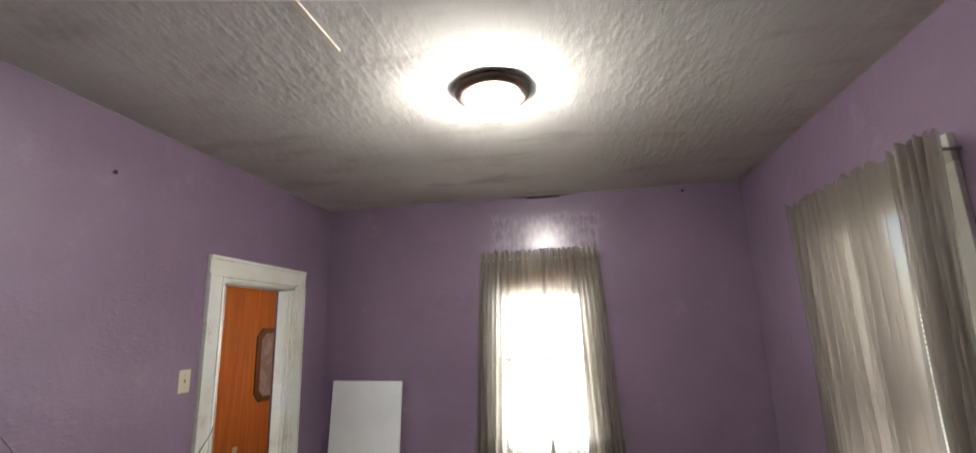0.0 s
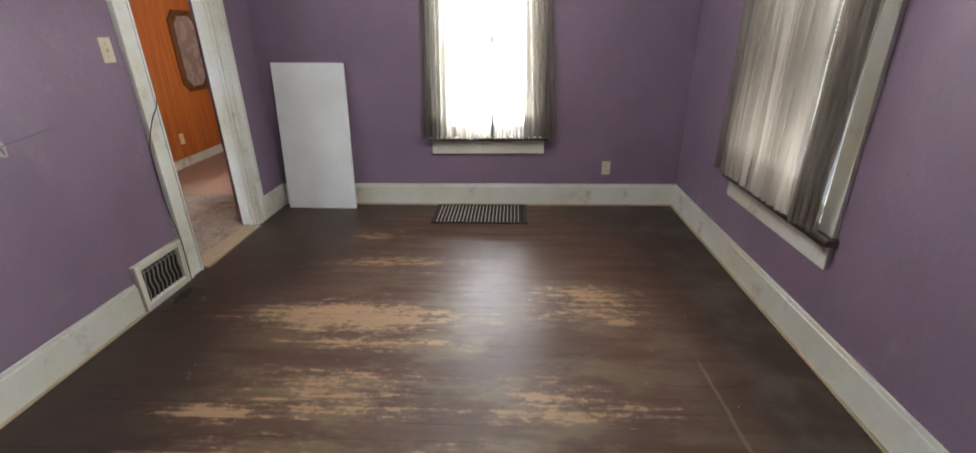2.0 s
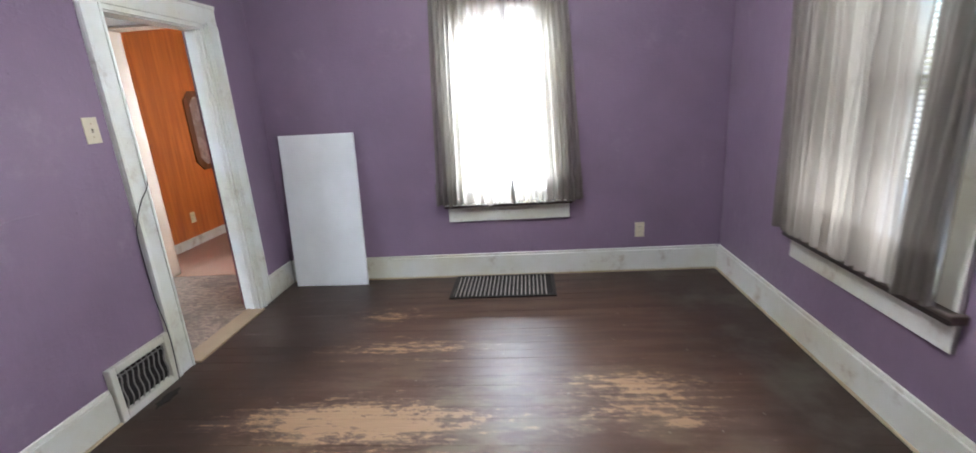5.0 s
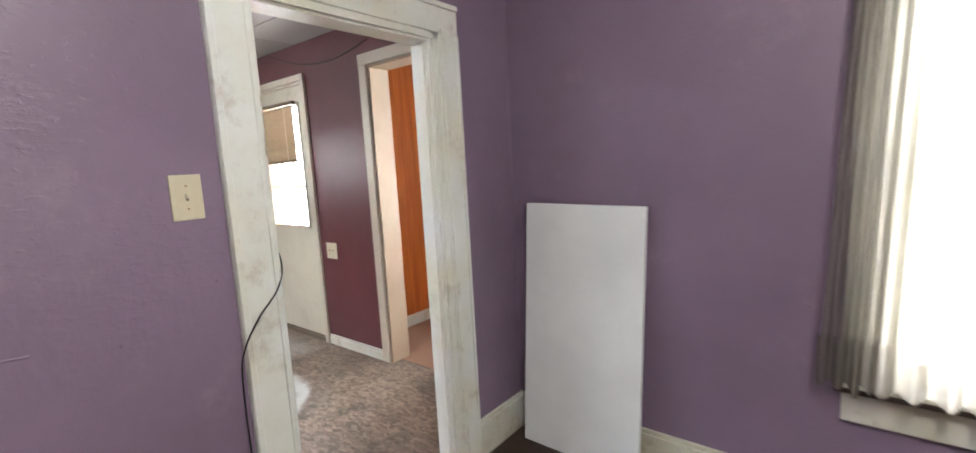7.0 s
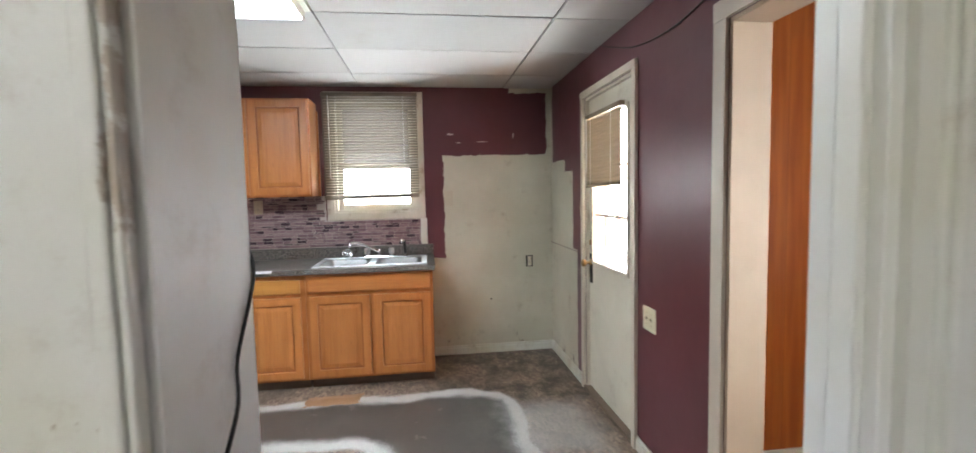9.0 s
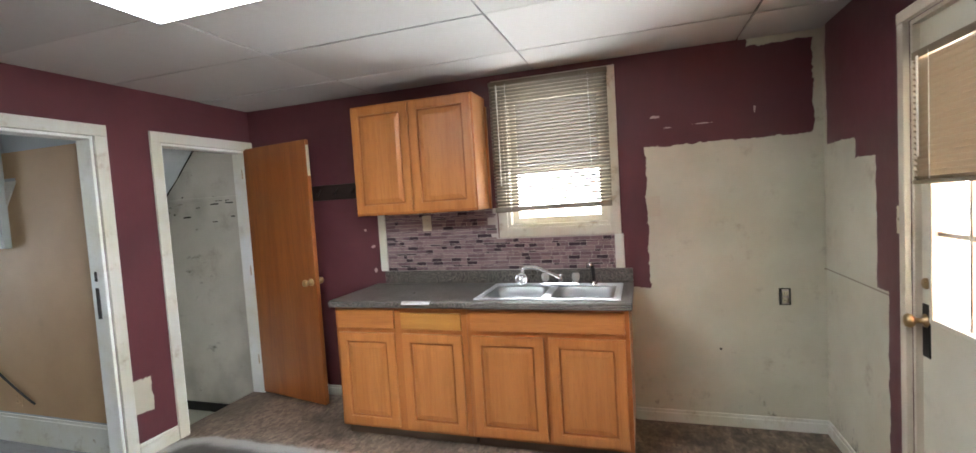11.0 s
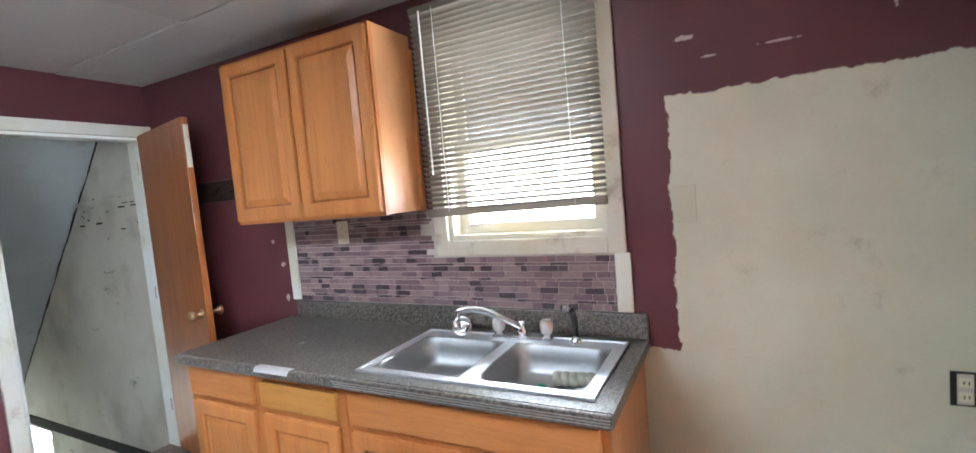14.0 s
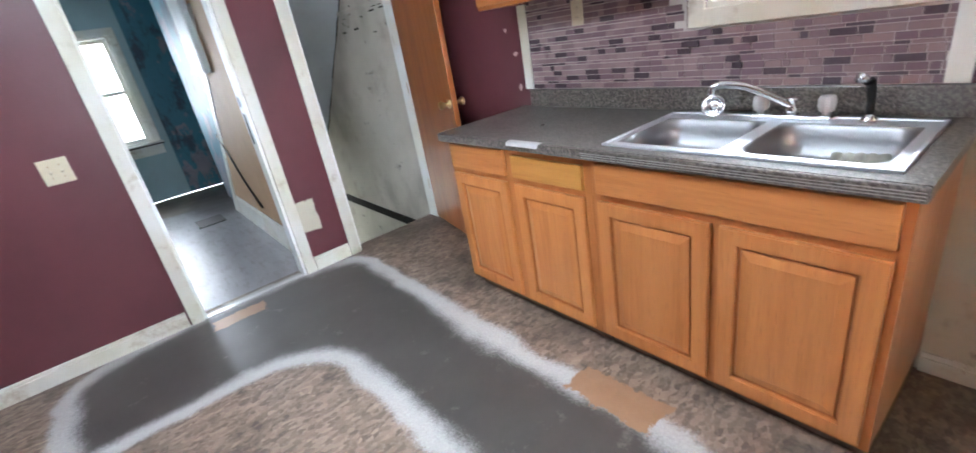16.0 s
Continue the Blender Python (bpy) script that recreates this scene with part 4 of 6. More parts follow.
boxes("reveal", CHIPPED, door_frame, (-0.002, -0.516, 0, 0.012, -0.49, 1.915), (-0.002, -1.256, 1.89, 0.012, -0.49, 1.915))
casing("door_frame_panelled", "cream painted doorway surround to the panelled room", "y", KN, -1, NDOOR[0], NDOOR[1], NDOOR[3], 0.075, CREAMTRIM, 0.018, wt=0.16, jmat=PEACH)
casing("door_frame_outside", "off-white surround of the outside door", "y", KN, -1, XDOOR[0], XDOOR[1], XDOOR[3], 0.045, CREAMTRIM, 0.022, wt=0.16, jmat=CREAMTRIM)
casing("door_frame_stair", "white surround of the cellar stair doorway", "y", KS, 1, STAIR[0], STAIR[1], STAIR[3], 0.07, TRIM, 0.018, wt=0.12, jmat=JAMB)
casing("door_frame_grey", "chipped white surround of the back room doorway", "y", KS, 1, SDOOR[0], SDOOR[1], SDOOR[3], 0.07, TRIM, 0.018, wt=0.12, jmat=JAMB)
structure("threshold_grey", plain("dull_aluminium", (0.6, 0.6, 0.6), 0.3, 1.0), "dull aluminium strip across the back room doorway", "threshold", lambda bm: box(bm, SDOOR[0] + 0.018, KS - 0.035, 0.0, SDOOR[1] - 0.018, KS + 0.005, 0.005, 0.002))
structure("threshold", plain("worn_tan_threshold", (0.33, 0.24, 0.15), 0.6, scale=14), "worn tan wooden threshold strip under the bedroom door", "threshold", lambda bm: box(bm, -0.09, DOOR[0] + 0.018, 0.0, 0.05, DOOR[1] - 0.018, 0.012, 0.004))


def backdrop(name, m, w, h, mat):
    bm = bmesh.new()
    vs = [bm.verts.new(m @ Vector((x, y, 0))) for x, y in ((-w, -h), (w, -h), (w, h), (-w, h))]
    bm.faces.new(vs)
    return tagged(part(name, bm, mat), "plain bright overcast sky outside", "backdrop", kind="structure")


backdrop("backdrop_north", pose(0.4, 3.6, 1.4, 90, 0, 0), 4.2, 2.4, NORTHGLOW)
backdrop("backdrop_panelled", pose(0.7, 1.2, 1.4, 90, 0, 90), 0.85, 1.2, FAINTGLOW)
backdrop("backdrop_east", pose(6.4, -1.5, 1.4, 90, 0, 90), 3.0, 2.4, SHADEGLOW)
backdrop("backdrop_west", pose(-6.4, -1.4, 1.6, 90, 0, 90), 3.0, 2.6, WESTGLOW)
backdrop("backdrop_door", pose(-5.0, 1.5, 1.4, 90, 0, 0), 3.1, 2.2, DOORGLOW)
backdrop("backdrop_stair", pose(-5.2, -6.6, -0.7, 90, 0, 90), 1.4, 1.2, DIMGLOW)
backdrop("backdrop_south", pose(-2.4, -9.8, 1.0, 90, 0, 0), 3.0, 2.6, DIMGLOW)


def window_unit(name, lab, axis, face, out, depth, u0, u1, z0, z1, w, frame_mat=TRIM, stool=True, mid=None, upper=None, stool_mat=None):
    """A sash window set in a wall: casing, lining, stool, apron, two sashes with glass."""
    root = tagged(new(name), lab, "window", kind="structure")

    def bx(a0, a1, p0, p1, q0, q1):
        lo, hi = min(a0, a1), max(a0, a1)
        return (lo, p0, q0, hi, p1, q1) if axis == "x" else (p0, lo, q0, p1, hi, q1)

    f = face + out * 0.02
    boxes("casing", frame_mat, root, bx(face, f, u0 - w, u0, z0 - (0 if stool else w), z1), bevel=0.003)
    boxes("casing", frame_mat, root, bx(face, f, u1, u1 + w, z0 - (0 if stool else w), z1), bevel=0.003)
    boxes("casing", frame_mat, root, bx(face, f + out * 0.003, u0 - w, u1 + w, z1, z1 + w), bevel=0.003)
    if stool:
        boxes("window_sill", stool_mat or frame_mat, root, bx(face - out * 0.05, face + out * 0.055, u0 - w - 0.02, u1 + w + 0.02, z0 - 0.035, z0), bevel=0.006)
        boxes("sill_edge", DARKWOOD, root, bx(face + out * 0.0555, face + out * 0.058, u0 - w - 0.02, u1 + w + 0.02, z0 - 0.034, z0 - 0.016))
        boxes("apron", frame_mat, root, bx(face, face + out * 0.02, u0 - w, u1 + w, z0 - 0.15, z0 - 0.037), bevel=0.003)
    else:
        boxes("casing", frame_mat, root, bx(face, f + out * 0.002, u0, u1, z0 - w, z0), bevel=0.003)
    b = face - out * depth
    t = 0.02
    for p0, p1, q0, q1 in ((u0, u0 + t, z0, z1), (u1 - t, u1, z0, z1), (u0 + t, u1 - t, z1 - t, z1), (u0 + t, u1 - t, z0, z0 + t)):
        boxes("lining", frame_mat, root, bx(face - out * 0.002, b, p0, p1, q0, q1))
    mid = mid or (z0 + z1) / 2
    s = 0.045
    for k, (q0, q1) in enumerate(((z0 + t, mid + 0.02), (mid - 0.02, z1 - t))):
        c0 = face - out * (0.07 + 0.04 * k)
        c1 = c0 - out * 0.035
        bm = bmesh.new()
        for r in ((u0 + t, u0 + t + s, q0, q1), (u1 - t - s, u1 - t, q0, q1), (u0 + t + s, u1 - t - s, q0, q0 + s), (u0 + t + s, u1 - t - s, q1 - s, q1)):
            box(bm, *bx(c0, c1, *r), bevel=0.003)
        sash = part("window_frame", bm, frame_mat, root)
        pane = boxes("pane", upper if upper and k else GLASS, sash, bx(c0 - out * 0.015, c0 - out * 0.019, u0 + t + s, u1 - t - s, q0 + s, q1 - s))
        pane.visible_shadow = False
    return root


window_unit("window_north", "old white sash window with a chipped sill", "y", 0, -1, 0.19, *WN, 0.10)
window_unit("window_east", "old white sash window with a worn dark sill edge", "x", BX, -1, 0.19, *WE, 0.10, stool_mat=WORNSILL)
window_unit("window_kitchen", "off-white kitchen sash window over the sink", "x", KW, 1, 0.19, *WW, 0.065, DIRTYTRIM, stool=False, mid=1.70, upper=FILM)
window_unit("window_panelled", "white sash window in the panelled room", "x", -0.17, -1, 0.14, 0.75, 1.65, 0.7, 2.1, 0.07)
window_unit("window_back_room", "bright white sash window in the back room", "y", -7.95, 1, 0.14, -2.26, -1.2, 0.72, 1.95, 0.08)
structure("window_stair", GLASS, "small bare window low at the foot of the stairs", "window", lambda bm: box(bm, KW - 0.06, -6.755, -0.905, KW - 0.056, -6.055, -0.265)).visible_shadow = False


# ---------------------------------------------------------------- blinds
def blind(name, lab, axis, face, out, u0, u1, z0, z1, material, pitch=0.021, tilt=35, skew=0.0, wand=True, rail=0.016):
    """Mini blind: head rail, curved slats, bottom rail, cords and a wand."""
    root = thing(name, (face, (u0 + u1) / 2, z1) if axis == "x" else ((u0 + u1) / 2, face, z1), lab, "window blind")

    def bx(a0, a1, p0, p1, q0, q1):
        lo, hi = min(a0, a1), max(a0, a1)
        return (lo, p0, q0, hi, p1, q1) if axis == "x" else (p0, lo, q0, p1, hi, q1)

    c = face + out * 0.025
    boxes("head_rail", material, root, bx(face, face + out * 0.035, u0, u1, z1 - 0.03, z1), bevel=0.003)
    def slat_mesh(tilt):
      me = bpy.data.meshes.new("slat")
      bm = bmesh.new()
      prof = [(-0.0125, -0.0018), (-0.004, 0.0004), (0.004, 0.0004), (0.0125, -0.0018)]
      a = radians(tilt) * out
      rows = []
      for u in (u0 + 0.004, u1 - 0.004):
          row = []
          for p, h in prof:
              for dz in (0, 0.0012):
                  pp, hh = p * math.cos(a) - (h + dz) * math.sin(a), p * math.sin(a) + (h + dz) * math.cos(a)
                  row.append(bm.verts.new((pp, u, hh) if axis == "x" else (u, pp, hh)))
          rows.append(row)
      r0, r1 = rows
      for k in range(3):
          i = 2 * k
          bm.faces.new((r0[i], r0[i + 2], r1[i + 2], r1[i]))
          bm.faces.new((r0[i + 1], r1[i + 1], r1[i + 3], r0[i + 3]))
      bm.faces.new((r0[0], r1[0], r1[1], r0[1]))
      bm.faces.new((r0[6], r0[7], r1[7], r1[6]))
      bmesh.ops.recalc_face_normals(bm, faces=bm.faces)
      bm.to_mesh(me)
      bm.free()
      me.materials.append(material)
      return me

    slat = slat_mesh(tilt)
    rnd = random.Random(name)
    z = z1 - 0.045
    k = 0
    while z > z0 + 0.02:
        s = new("slat", slat)
        s.parent = root
        s.matrix_parent_inverse = root.matrix_basis.inverted()
        mid = (u0 + u1) / 2
        lean = skew * (z1 - z) / max(z1 - z0, 0.01)
        rot = Matrix.Rotation((lean + rnd.uniform(-0.002, 0.002)) * (-1 if axis == "y" else 1), 4, "X" if axis == "x" else "Y")
        off = Vector((c, 0, z)) if axis == "x" else Vector((0, c, z))
        cen = Vector((0, mid, 0)) if axis == "x" else Vector((mid, 0, 0))
        s.matrix_basis = Matrix.Translation(off + cen) @ rot @ Matrix.Translation(-cen)
        z -= pitch
    lean = skew
    rot = Matrix.Rotation(lean * (-1 if axis == "y" else 1), 4, "X" if axis == "x" else "Y")
    bm = bmesh.new()
    cen = Vector((c, (u0 + u1) / 2, z0 + 0.008)) if axis == "x" else Vector(((u0 + u1) / 2, c, z0 + 0.008))
    box(bm, *bx(c - 0.012, c + 0.012, u0 + 0.003, u1 - 0.003, z0, z0 + rail), bevel=0.004, m=Matrix.Translation(cen) @ rot @ Matrix.Translation(-cen))
    part("bottom_rail", bm, material, root)
    for u in (u0 + 0.12, u1 - 0.12):
        bm = bmesh.new()
        p = (c + out * 0.014, u) if axis == "x" else (u, c + out * 0.014)
        tube(bm, [(*p, z0 + 0.015), (*p, z1 - 0.02)], 0.0014, 5)
        part("cord", bm, SLATW, root)
    if wand:
        bm = bmesh.new()
        p = (c + out * 0.02, u0 + 0.06) if axis == "x" else (u0 + 0.06, c + out * 0.02)
        tube(bm, [(*p, z1 - 0.025), (*p, z1 - (z1 - z0) * 0.8)], 0.004, 6)
        part("tilt_wand", bm, SLATW, root)
    return root


blind("kitchen_blind", "tan slatted mini blind lowered most way over the sink window", "x", KW + 0.022, 1, -1.84, -1.05, 1.415, 2.30, SLATK, pitch=0.0225, tilt=33, skew=0.012, rail=0.036)
blind("door_blind", "small beige slatted blind covering the top of the door glass", "y", KN + 0.008, -1, -2.76, -2.172, 1.47, 1.955, SLATD, tilt=56, skew=0.02)
blind("north_blind", "white slatted blind drawn up at the top of the window", "y", 0.03, 1, 1.475, 2.145, 1.80, 2.04, SLATD, tilt=60, wand=False)
blind("east_blind", "white slatted blind behind the grey curtain", "x", BX + 0.03, 1, -1.855, -1.095, 0.95, 2.06, SLATW, tilt=25, wand=False)


# ---------------------------------------------------------------- curtains
def curtain(name, lab, axis, face, out, panels, z0, z1, rod):
    root = thing(name, (face, sum(rod) / 2, z1) if axis == "x" else (sum(rod) / 2, face, z1), lab, "curtain")

    def at(u, d, z):
        return (face + out * d, u, z) if axis == "x" else (u, face + out * d, z)

    bm = bmesh.new()
    tube(bm, [at(rod[0], 0.0, z1 - 0.03), at(rod[0], 0.055, z1 - 0.03), at(rod[1], 0.055, z1 - 0.03), at(rod[1], 0.0, z1 - 0.03)], 0.007, 8)
    part("curtain_rod", bm, ROD, root)
    rnd = random.Random(name)
    for u0, u1, b0, b1, folds in panels:
        bm = bmesh.new()
        nu, nv = int(folds * 12), 34
        ph = rnd.uniform(0, 6)
        w = [rnd.uniform(0.55, 1.5) for _ in range(nu + 1)]
        rows = []
        for j in range(nv + 1):
            v = j / nv
            z = z1 - v * (z1 - z0)
            row = []
            for i in range(nu + 1):
                s = i / nu
                top, bot = u0 + s * (u1 - u0), b0 + s * (b1 - b0)
                u = top + (bot - top) * v ** 0.8
                s2 = s + 0.018 * math.sin(7 * s + ph + 2.0 * v)
                amp = (0.032 + 0.013 * v) * (0.75 + 0.35 * math.sin(3.1 * s * folds * 0.35 + ph))
                d = 0.074 + amp * math.sin(s2 * folds * math.tau + ph) + 0.006 * math.sin(17 * s + 6 * v + ph)
                zz = z + (0.012 * math.sin(9 * s + ph) if j == nv else 0.0)
                if j == 0:
                    zz += 0.035 + 0.014 * math.sin(s2 * folds * math.tau * 1.5)
                row.append(bm.verts.new(at(u + 0.004 * math.sin(s2 * folds * math.tau * 2), d, zz)))
            rows.append(row)
        for r, q in zip(rows, rows[1:]):
            for i in range(nu):
                bm.faces.new((r[i], r[i + 1], q[i + 1], q[i]))
        p = part("curtain_panel", bm, SHEER, root, smooth=True)
        bm = bmesh.new()
        hem = []
        for j, z in enumerate((z0 + 0.17, z0 + 0.003)):
            hem.append([bm.verts.new(Vector(at(b0 + i / nu * (b1 - b0), 0.076 + 0.036 * math.sin((i / nu + 0.018 * math.sin(7 * i / nu + ph + 2.0)) * folds * math.tau + ph) * (0.75 + 0.35 * math.sin(3.1 * i / nu * folds * 0.35 + ph)) + 0.002, z))) for i in range(nu + 1)])
        for i in range(nu):
            bm.faces.new((hem[0][i], hem[0][i + 1], hem[1][i + 1], hem[1][i]))
        part("hem", bm, SHEER, p, smooth=True)
    return root


curtain("north_curtain", "pair of sheer grey curtains hanging to the window sill", "y", -0.02, -1,
        [(1.36, 1.50, 1.28, 1.45, 4), (1.48, 1.862, 1.43, 1.855, 6), (1.85, 2.14, 1.845, 2.16, 6), (1.835, 1.875, 1.84, 1.872, 2), (2.05, 2.27, 2.10, 2.36, 6)], 0.6, 2.12, (1.35, 2.27))
curtain("east_curtain", "gathered sheer grey curtains over the bedroom window", "x", BX - 0.02, -1,
        [(-1.38, -0.94, -1.40, -0.96, 8), (-1.775, -1.35, -1.76, -1.37, 8), (-2.03, -1.80, -1.95, -1.79, 6)], 0.605, 2.14, (-2.02, -0.93))


# ---------------------------------------------------------------- bedroom things
# dome lamp
LAMP_AT = (1.77, -1.83)
lamp = thing("ceiling_lamp", (*LAMP_AT, BH), "round flush ceiling lamp, lit, with a dark metal pan", "ceiling lamp")
bm = bmesh.new()
lathe(bm, [(0.02, 0), (0.168, 0), (0.172, -0.012), (0.165, -0.03), (0.15, -0.04), (0.115, -0.043), (0.1, -0.03)], at=(*LAMP_AT, BH), n=40)
part("pan", bm, plain("bronze_pan", (0.10, 0.075, 0.06), 0.35, 0.7), lamp, "dark bronze metal pan", smooth=True)
bm = bmesh.new()
lathe(bm, [(0.105, -0.038), (0.116, -0.055), (0.114, -0.075), (0.098, -0.1), (0.07, -0.118), (0.035, -0.127), (0.004, -0.129)], at=(*LAMP_AT, BH), n=40)
part("dome", bm, LAMPGLOW, lamp, "glowing white glass dome", smooth=True)
bm = bmesh.new()
lathe(bm, [(0.012, -0.127), (0.013, -0.136), (0.004, -0.146)], at=(*LAMP_AT, BH), n=14)
part("finial", bm, BRASS, lamp, smooth=True)

# floor register below the north window
reg = thing("floor_register", (1.75, -0.24, 0), "dark iron floor register grille below the window", "floor register")
boxes("frame", BLACKMETAL, reg, (1.375, -0.45, 0.0, 2.135, -0.425, 0.009), (1.375, -0.06, 0.0, 2.135, -0.035, 0.009), (1.375, -0.425, 0.0, 1.4, -0.06, 0.009), (2.11, -0.425, 0.0, 2.135, -0.06, 0.009), bevel=0.002)
boxes("backing", DARKGAP, reg, (1.4, -0.425, 0.0, 2.11, -0.06, 0.002))
me = None
for i in range(23):
    if me is None:
        bm = bmesh.new()
        box(bm, -0.004, -0.425, 0.002, 0.004, -0.06, 0.008)
        me = bpy.data.meshes.new("slat")
        bm.to_mesh(me)
        bm.free()
        me.materials.append(plain("worn_grey_iron", (0.5, 0.46, 0.42), 0.45, 0.3))
    o = new("slat", me)
    o.location = (1.417 + i * 0.0294, 0, 0)
    o.parent = reg
    o.matrix_parent_inverse = reg.matrix_basis.inverted()

# wall register beside the door
WORNIRON = plain("chipped_grey_iron", (0.3, 0.28, 0.25), 0.5, 0.3)
wr = thing("wall_register", (0.02, -1.58, 0), "old white framed wall register with dark lattice grille", "wall register")
boxes("frame", TRIM, wr, (0.0, -1.755, 0.0, 0.034, -1.72, 0.277), (0.0, -1.42, 0.0, 0.034, -1.375, 0.277), (0.0, -1.72, 0.24, 0.034, -1.42, 0.277), (0.0, -1.72, 0.0, 0.034, -1.42, 0.042), bevel=0.005)
boxes("backing", DARKGAP, wr, (0.0, -1.72, 0.042, 0.006, -1.42, 0.24))
for i in range(9):
    bm = bmesh.new()
    y = -1.702 + i * 0.033
    tube(bm, smooth_path([(0.018, y, 0.042), (0.024, y + 0.006, 0.09), (0.024, y - 0.004, 0.15), (0.024, y + 0.006, 0.205), (0.018, y, 0.24)], 4), 0.0036, 6)
    part("bar", bm, WORNIRON, wr)
bm = bmesh.new()
tube(bm, [(0.016, -1.72, 0.215), (0.016, -1.42, 0.215)], 0.003, 6)
part("crossbar", bm, WORNIRON, wr)

# broken board end at the foot of the wall register
bm = bmesh.new()
rnd = random.Random(31)
ring = [(0.1 + 0.035 * math.cos(k / 14 * math.tau) * rnd.uniform(0.6, 1.25), -1.56 + 0.08 * math.sin(k / 14 * math.tau) * rnd.uniform(0.6, 1.25)) for k in range(14)]
low, high = ([bm.verts.new((x, y, z)) for x, y in ring] for z in (0.0, 0.004))
bm.faces.new(high)
bm.faces.new(list(reversed(low)))
for k in range(14):
    bm.faces.new((low[k], low[(k + 1) % 14], high[(k + 1) % 14], high[k]))
tagged(part("floor_damage", bm, DARKGAP), "dark broken patch in the floor beside the wall register", "floor damage")

# leaning white board
bm = bmesh.new()
box(bm, -0.292, -0.0, 0, 0.292, 0.022, 1.185, 0.003)
board = part("leaning_board", bm, PANEL)
board.matrix_basis = pose(0.385, -0.125, 0.0, -3.9, 0.8, 0)
tagged(board, "plain white board leaning upright against the purple wall", "board")


# switches and outlets
def wall_plate(name, lab, at, normal, w, h, slots, mat=None, cat="light switch"):
    """A cover plate with bevelled edge, screws and toggles or sockets."""
    m = {"+x": pose(*at, 90, 0, 90), "-x": pose(*at, 90, 0, -90), "+y": pose(*at, 90, 0, 180), "-y": pose(*at, 90, 0, 0)}[normal]
    root = thing(name, at, lab, cat)
    bm = bmesh.new()
    box(bm, -w / 2, -h / 2, 0, w / 2, h / 2, 0.006, 0.0022, m)
    part("cover_plate", bm, mat or IVORY, root)
    for k, x in slots:
        if k == "toggle":
            bm = bmesh.new()
            box(bm, x - 0.004, -0.009, 0.005, x + 0.004, 0.009, 0.0068, 0, m)
            part("slot", bm, plain("switch_shadow", (0.2, 0.18, 0.13), 0.5), root)
            bm = bmesh.new()
            box(bm, x - 0.004, -0.002, 0.006, x + 0.004, 0.009, 0.017, 0.0015, m)
            part("toggle", bm, mat or IVORY, root)
            for y in (-0.03, 0.03):
                bm = bmesh.new()
                lathe(bm, [(0.003, 0.005), (0.0032, 0.0068), (0.001, 0.0075)], at=(0, 0, 0), n=10)
                bmesh.ops.transform(bm, matrix=m @ Matrix.Translation((x, y, 0)), verts=bm.verts)
                part("screw", bm, BRASS, root)
        elif k == "socket":
            for y in (-0.02, 0.02):
                bm = bmesh.new()
                box(bm, x - 0.016, y - 0.014, 0.005, x + 0.016, y + 0.014, 0.008, 0.004, m)
                s = part("socket", bm, mat or IVORY, root)
                bm = bmesh.new()
                for dx in (-0.006, 0.006):
                    box(bm, x + dx - 0.001, y - 0.002, 0.0078, x + dx + 0.001, y + 0.007, 0.0085, 0, m)
                part("contact_slot", bm, BLACK, s)
    return root


wall_plate("light_switch", "ivory light switch plate beside the bedroom doorway", (0, -1.46, 1.34), "+x", 0.076, 0.118, [("toggle", 0)])
wall_plate("wall_outlet", "ivory outlet low on the purple wall", (2.79, 0, 0.324), "-y", 0.07, 0.114, [("socket", 0)], cat="outlet")
wall_plate("light_switch", "ivory double switch plate on the burgundy wall", (-1.845, KN, 0.775), "-y", 0.135, 0.125, [("toggle", -0.023), ("toggle", 0.023)])
wall_plate("light_switch", "ivory switch plate on the burgundy wall by the back room", (-1.58, KS, 1.06), "+y", 0.12, 0.125, [("toggle", -0.023), ("toggle", 0.023)])
wall_plate("light_switch", "small ivory switch beside the outside door", (-2.905, KN, 1.32), "-y", 0.05, 0.115, [("toggle", 0)])
wall_plate("wall_outlet", "ivory outlet on the mosaic backsplash", (KW + 0.008, -2.385, 1.36), "+x", 0.07, 0.114, [("socket", 0)], cat="outlet")
wall_plate("blank_plate", "painted-over blank cover plate on the cream wall", (KW, -0.80, 1.40), "+x", 0.075, 0.13, [], mat=painted("primed_plate", (0.56, 0.52, 0.4), 0.5), cat="cover plate")
wall_plate("wall_outlet", "white outlet in the panelled room", (-1.7, 1.22, 0.31), "+x", 0.07, 0.114, [("socket", 0)], cat="outlet")

# bare outlet without its plate
bo = thing("bare_outlet", (KW, -0.085, 0.82), "bare outlet with its cover plate missing", "outlet")
boxes("wall_box", BLACKMETAL, bo, (KW, -0.116, 0.77, KW + 0.004, -0.054, 0.872))
boxes("yoke", GROUT, bo, (KW + 0.004, -0.102, 0.776, KW + 0.008, -0.066, 0.866), bevel=0.001, label="dull pale metal yoke")
for z in (0.80, 0.842):
    socket = boxes("socket", IVORY, bo, (KW + 0.008, -0.1, z - 0.014, KW + 0.014, -0.068, z + 0.014), bevel=0.003)
    boxes("contact_slot", BLACK, socket, (KW + 0.0142, -0.091, z - 0.004, KW + 0.0148, -0.088, z + 0.006), (KW + 0.0142, -0.08, z - 0.004, KW + 0.0148, -0.077, z + 0.006))

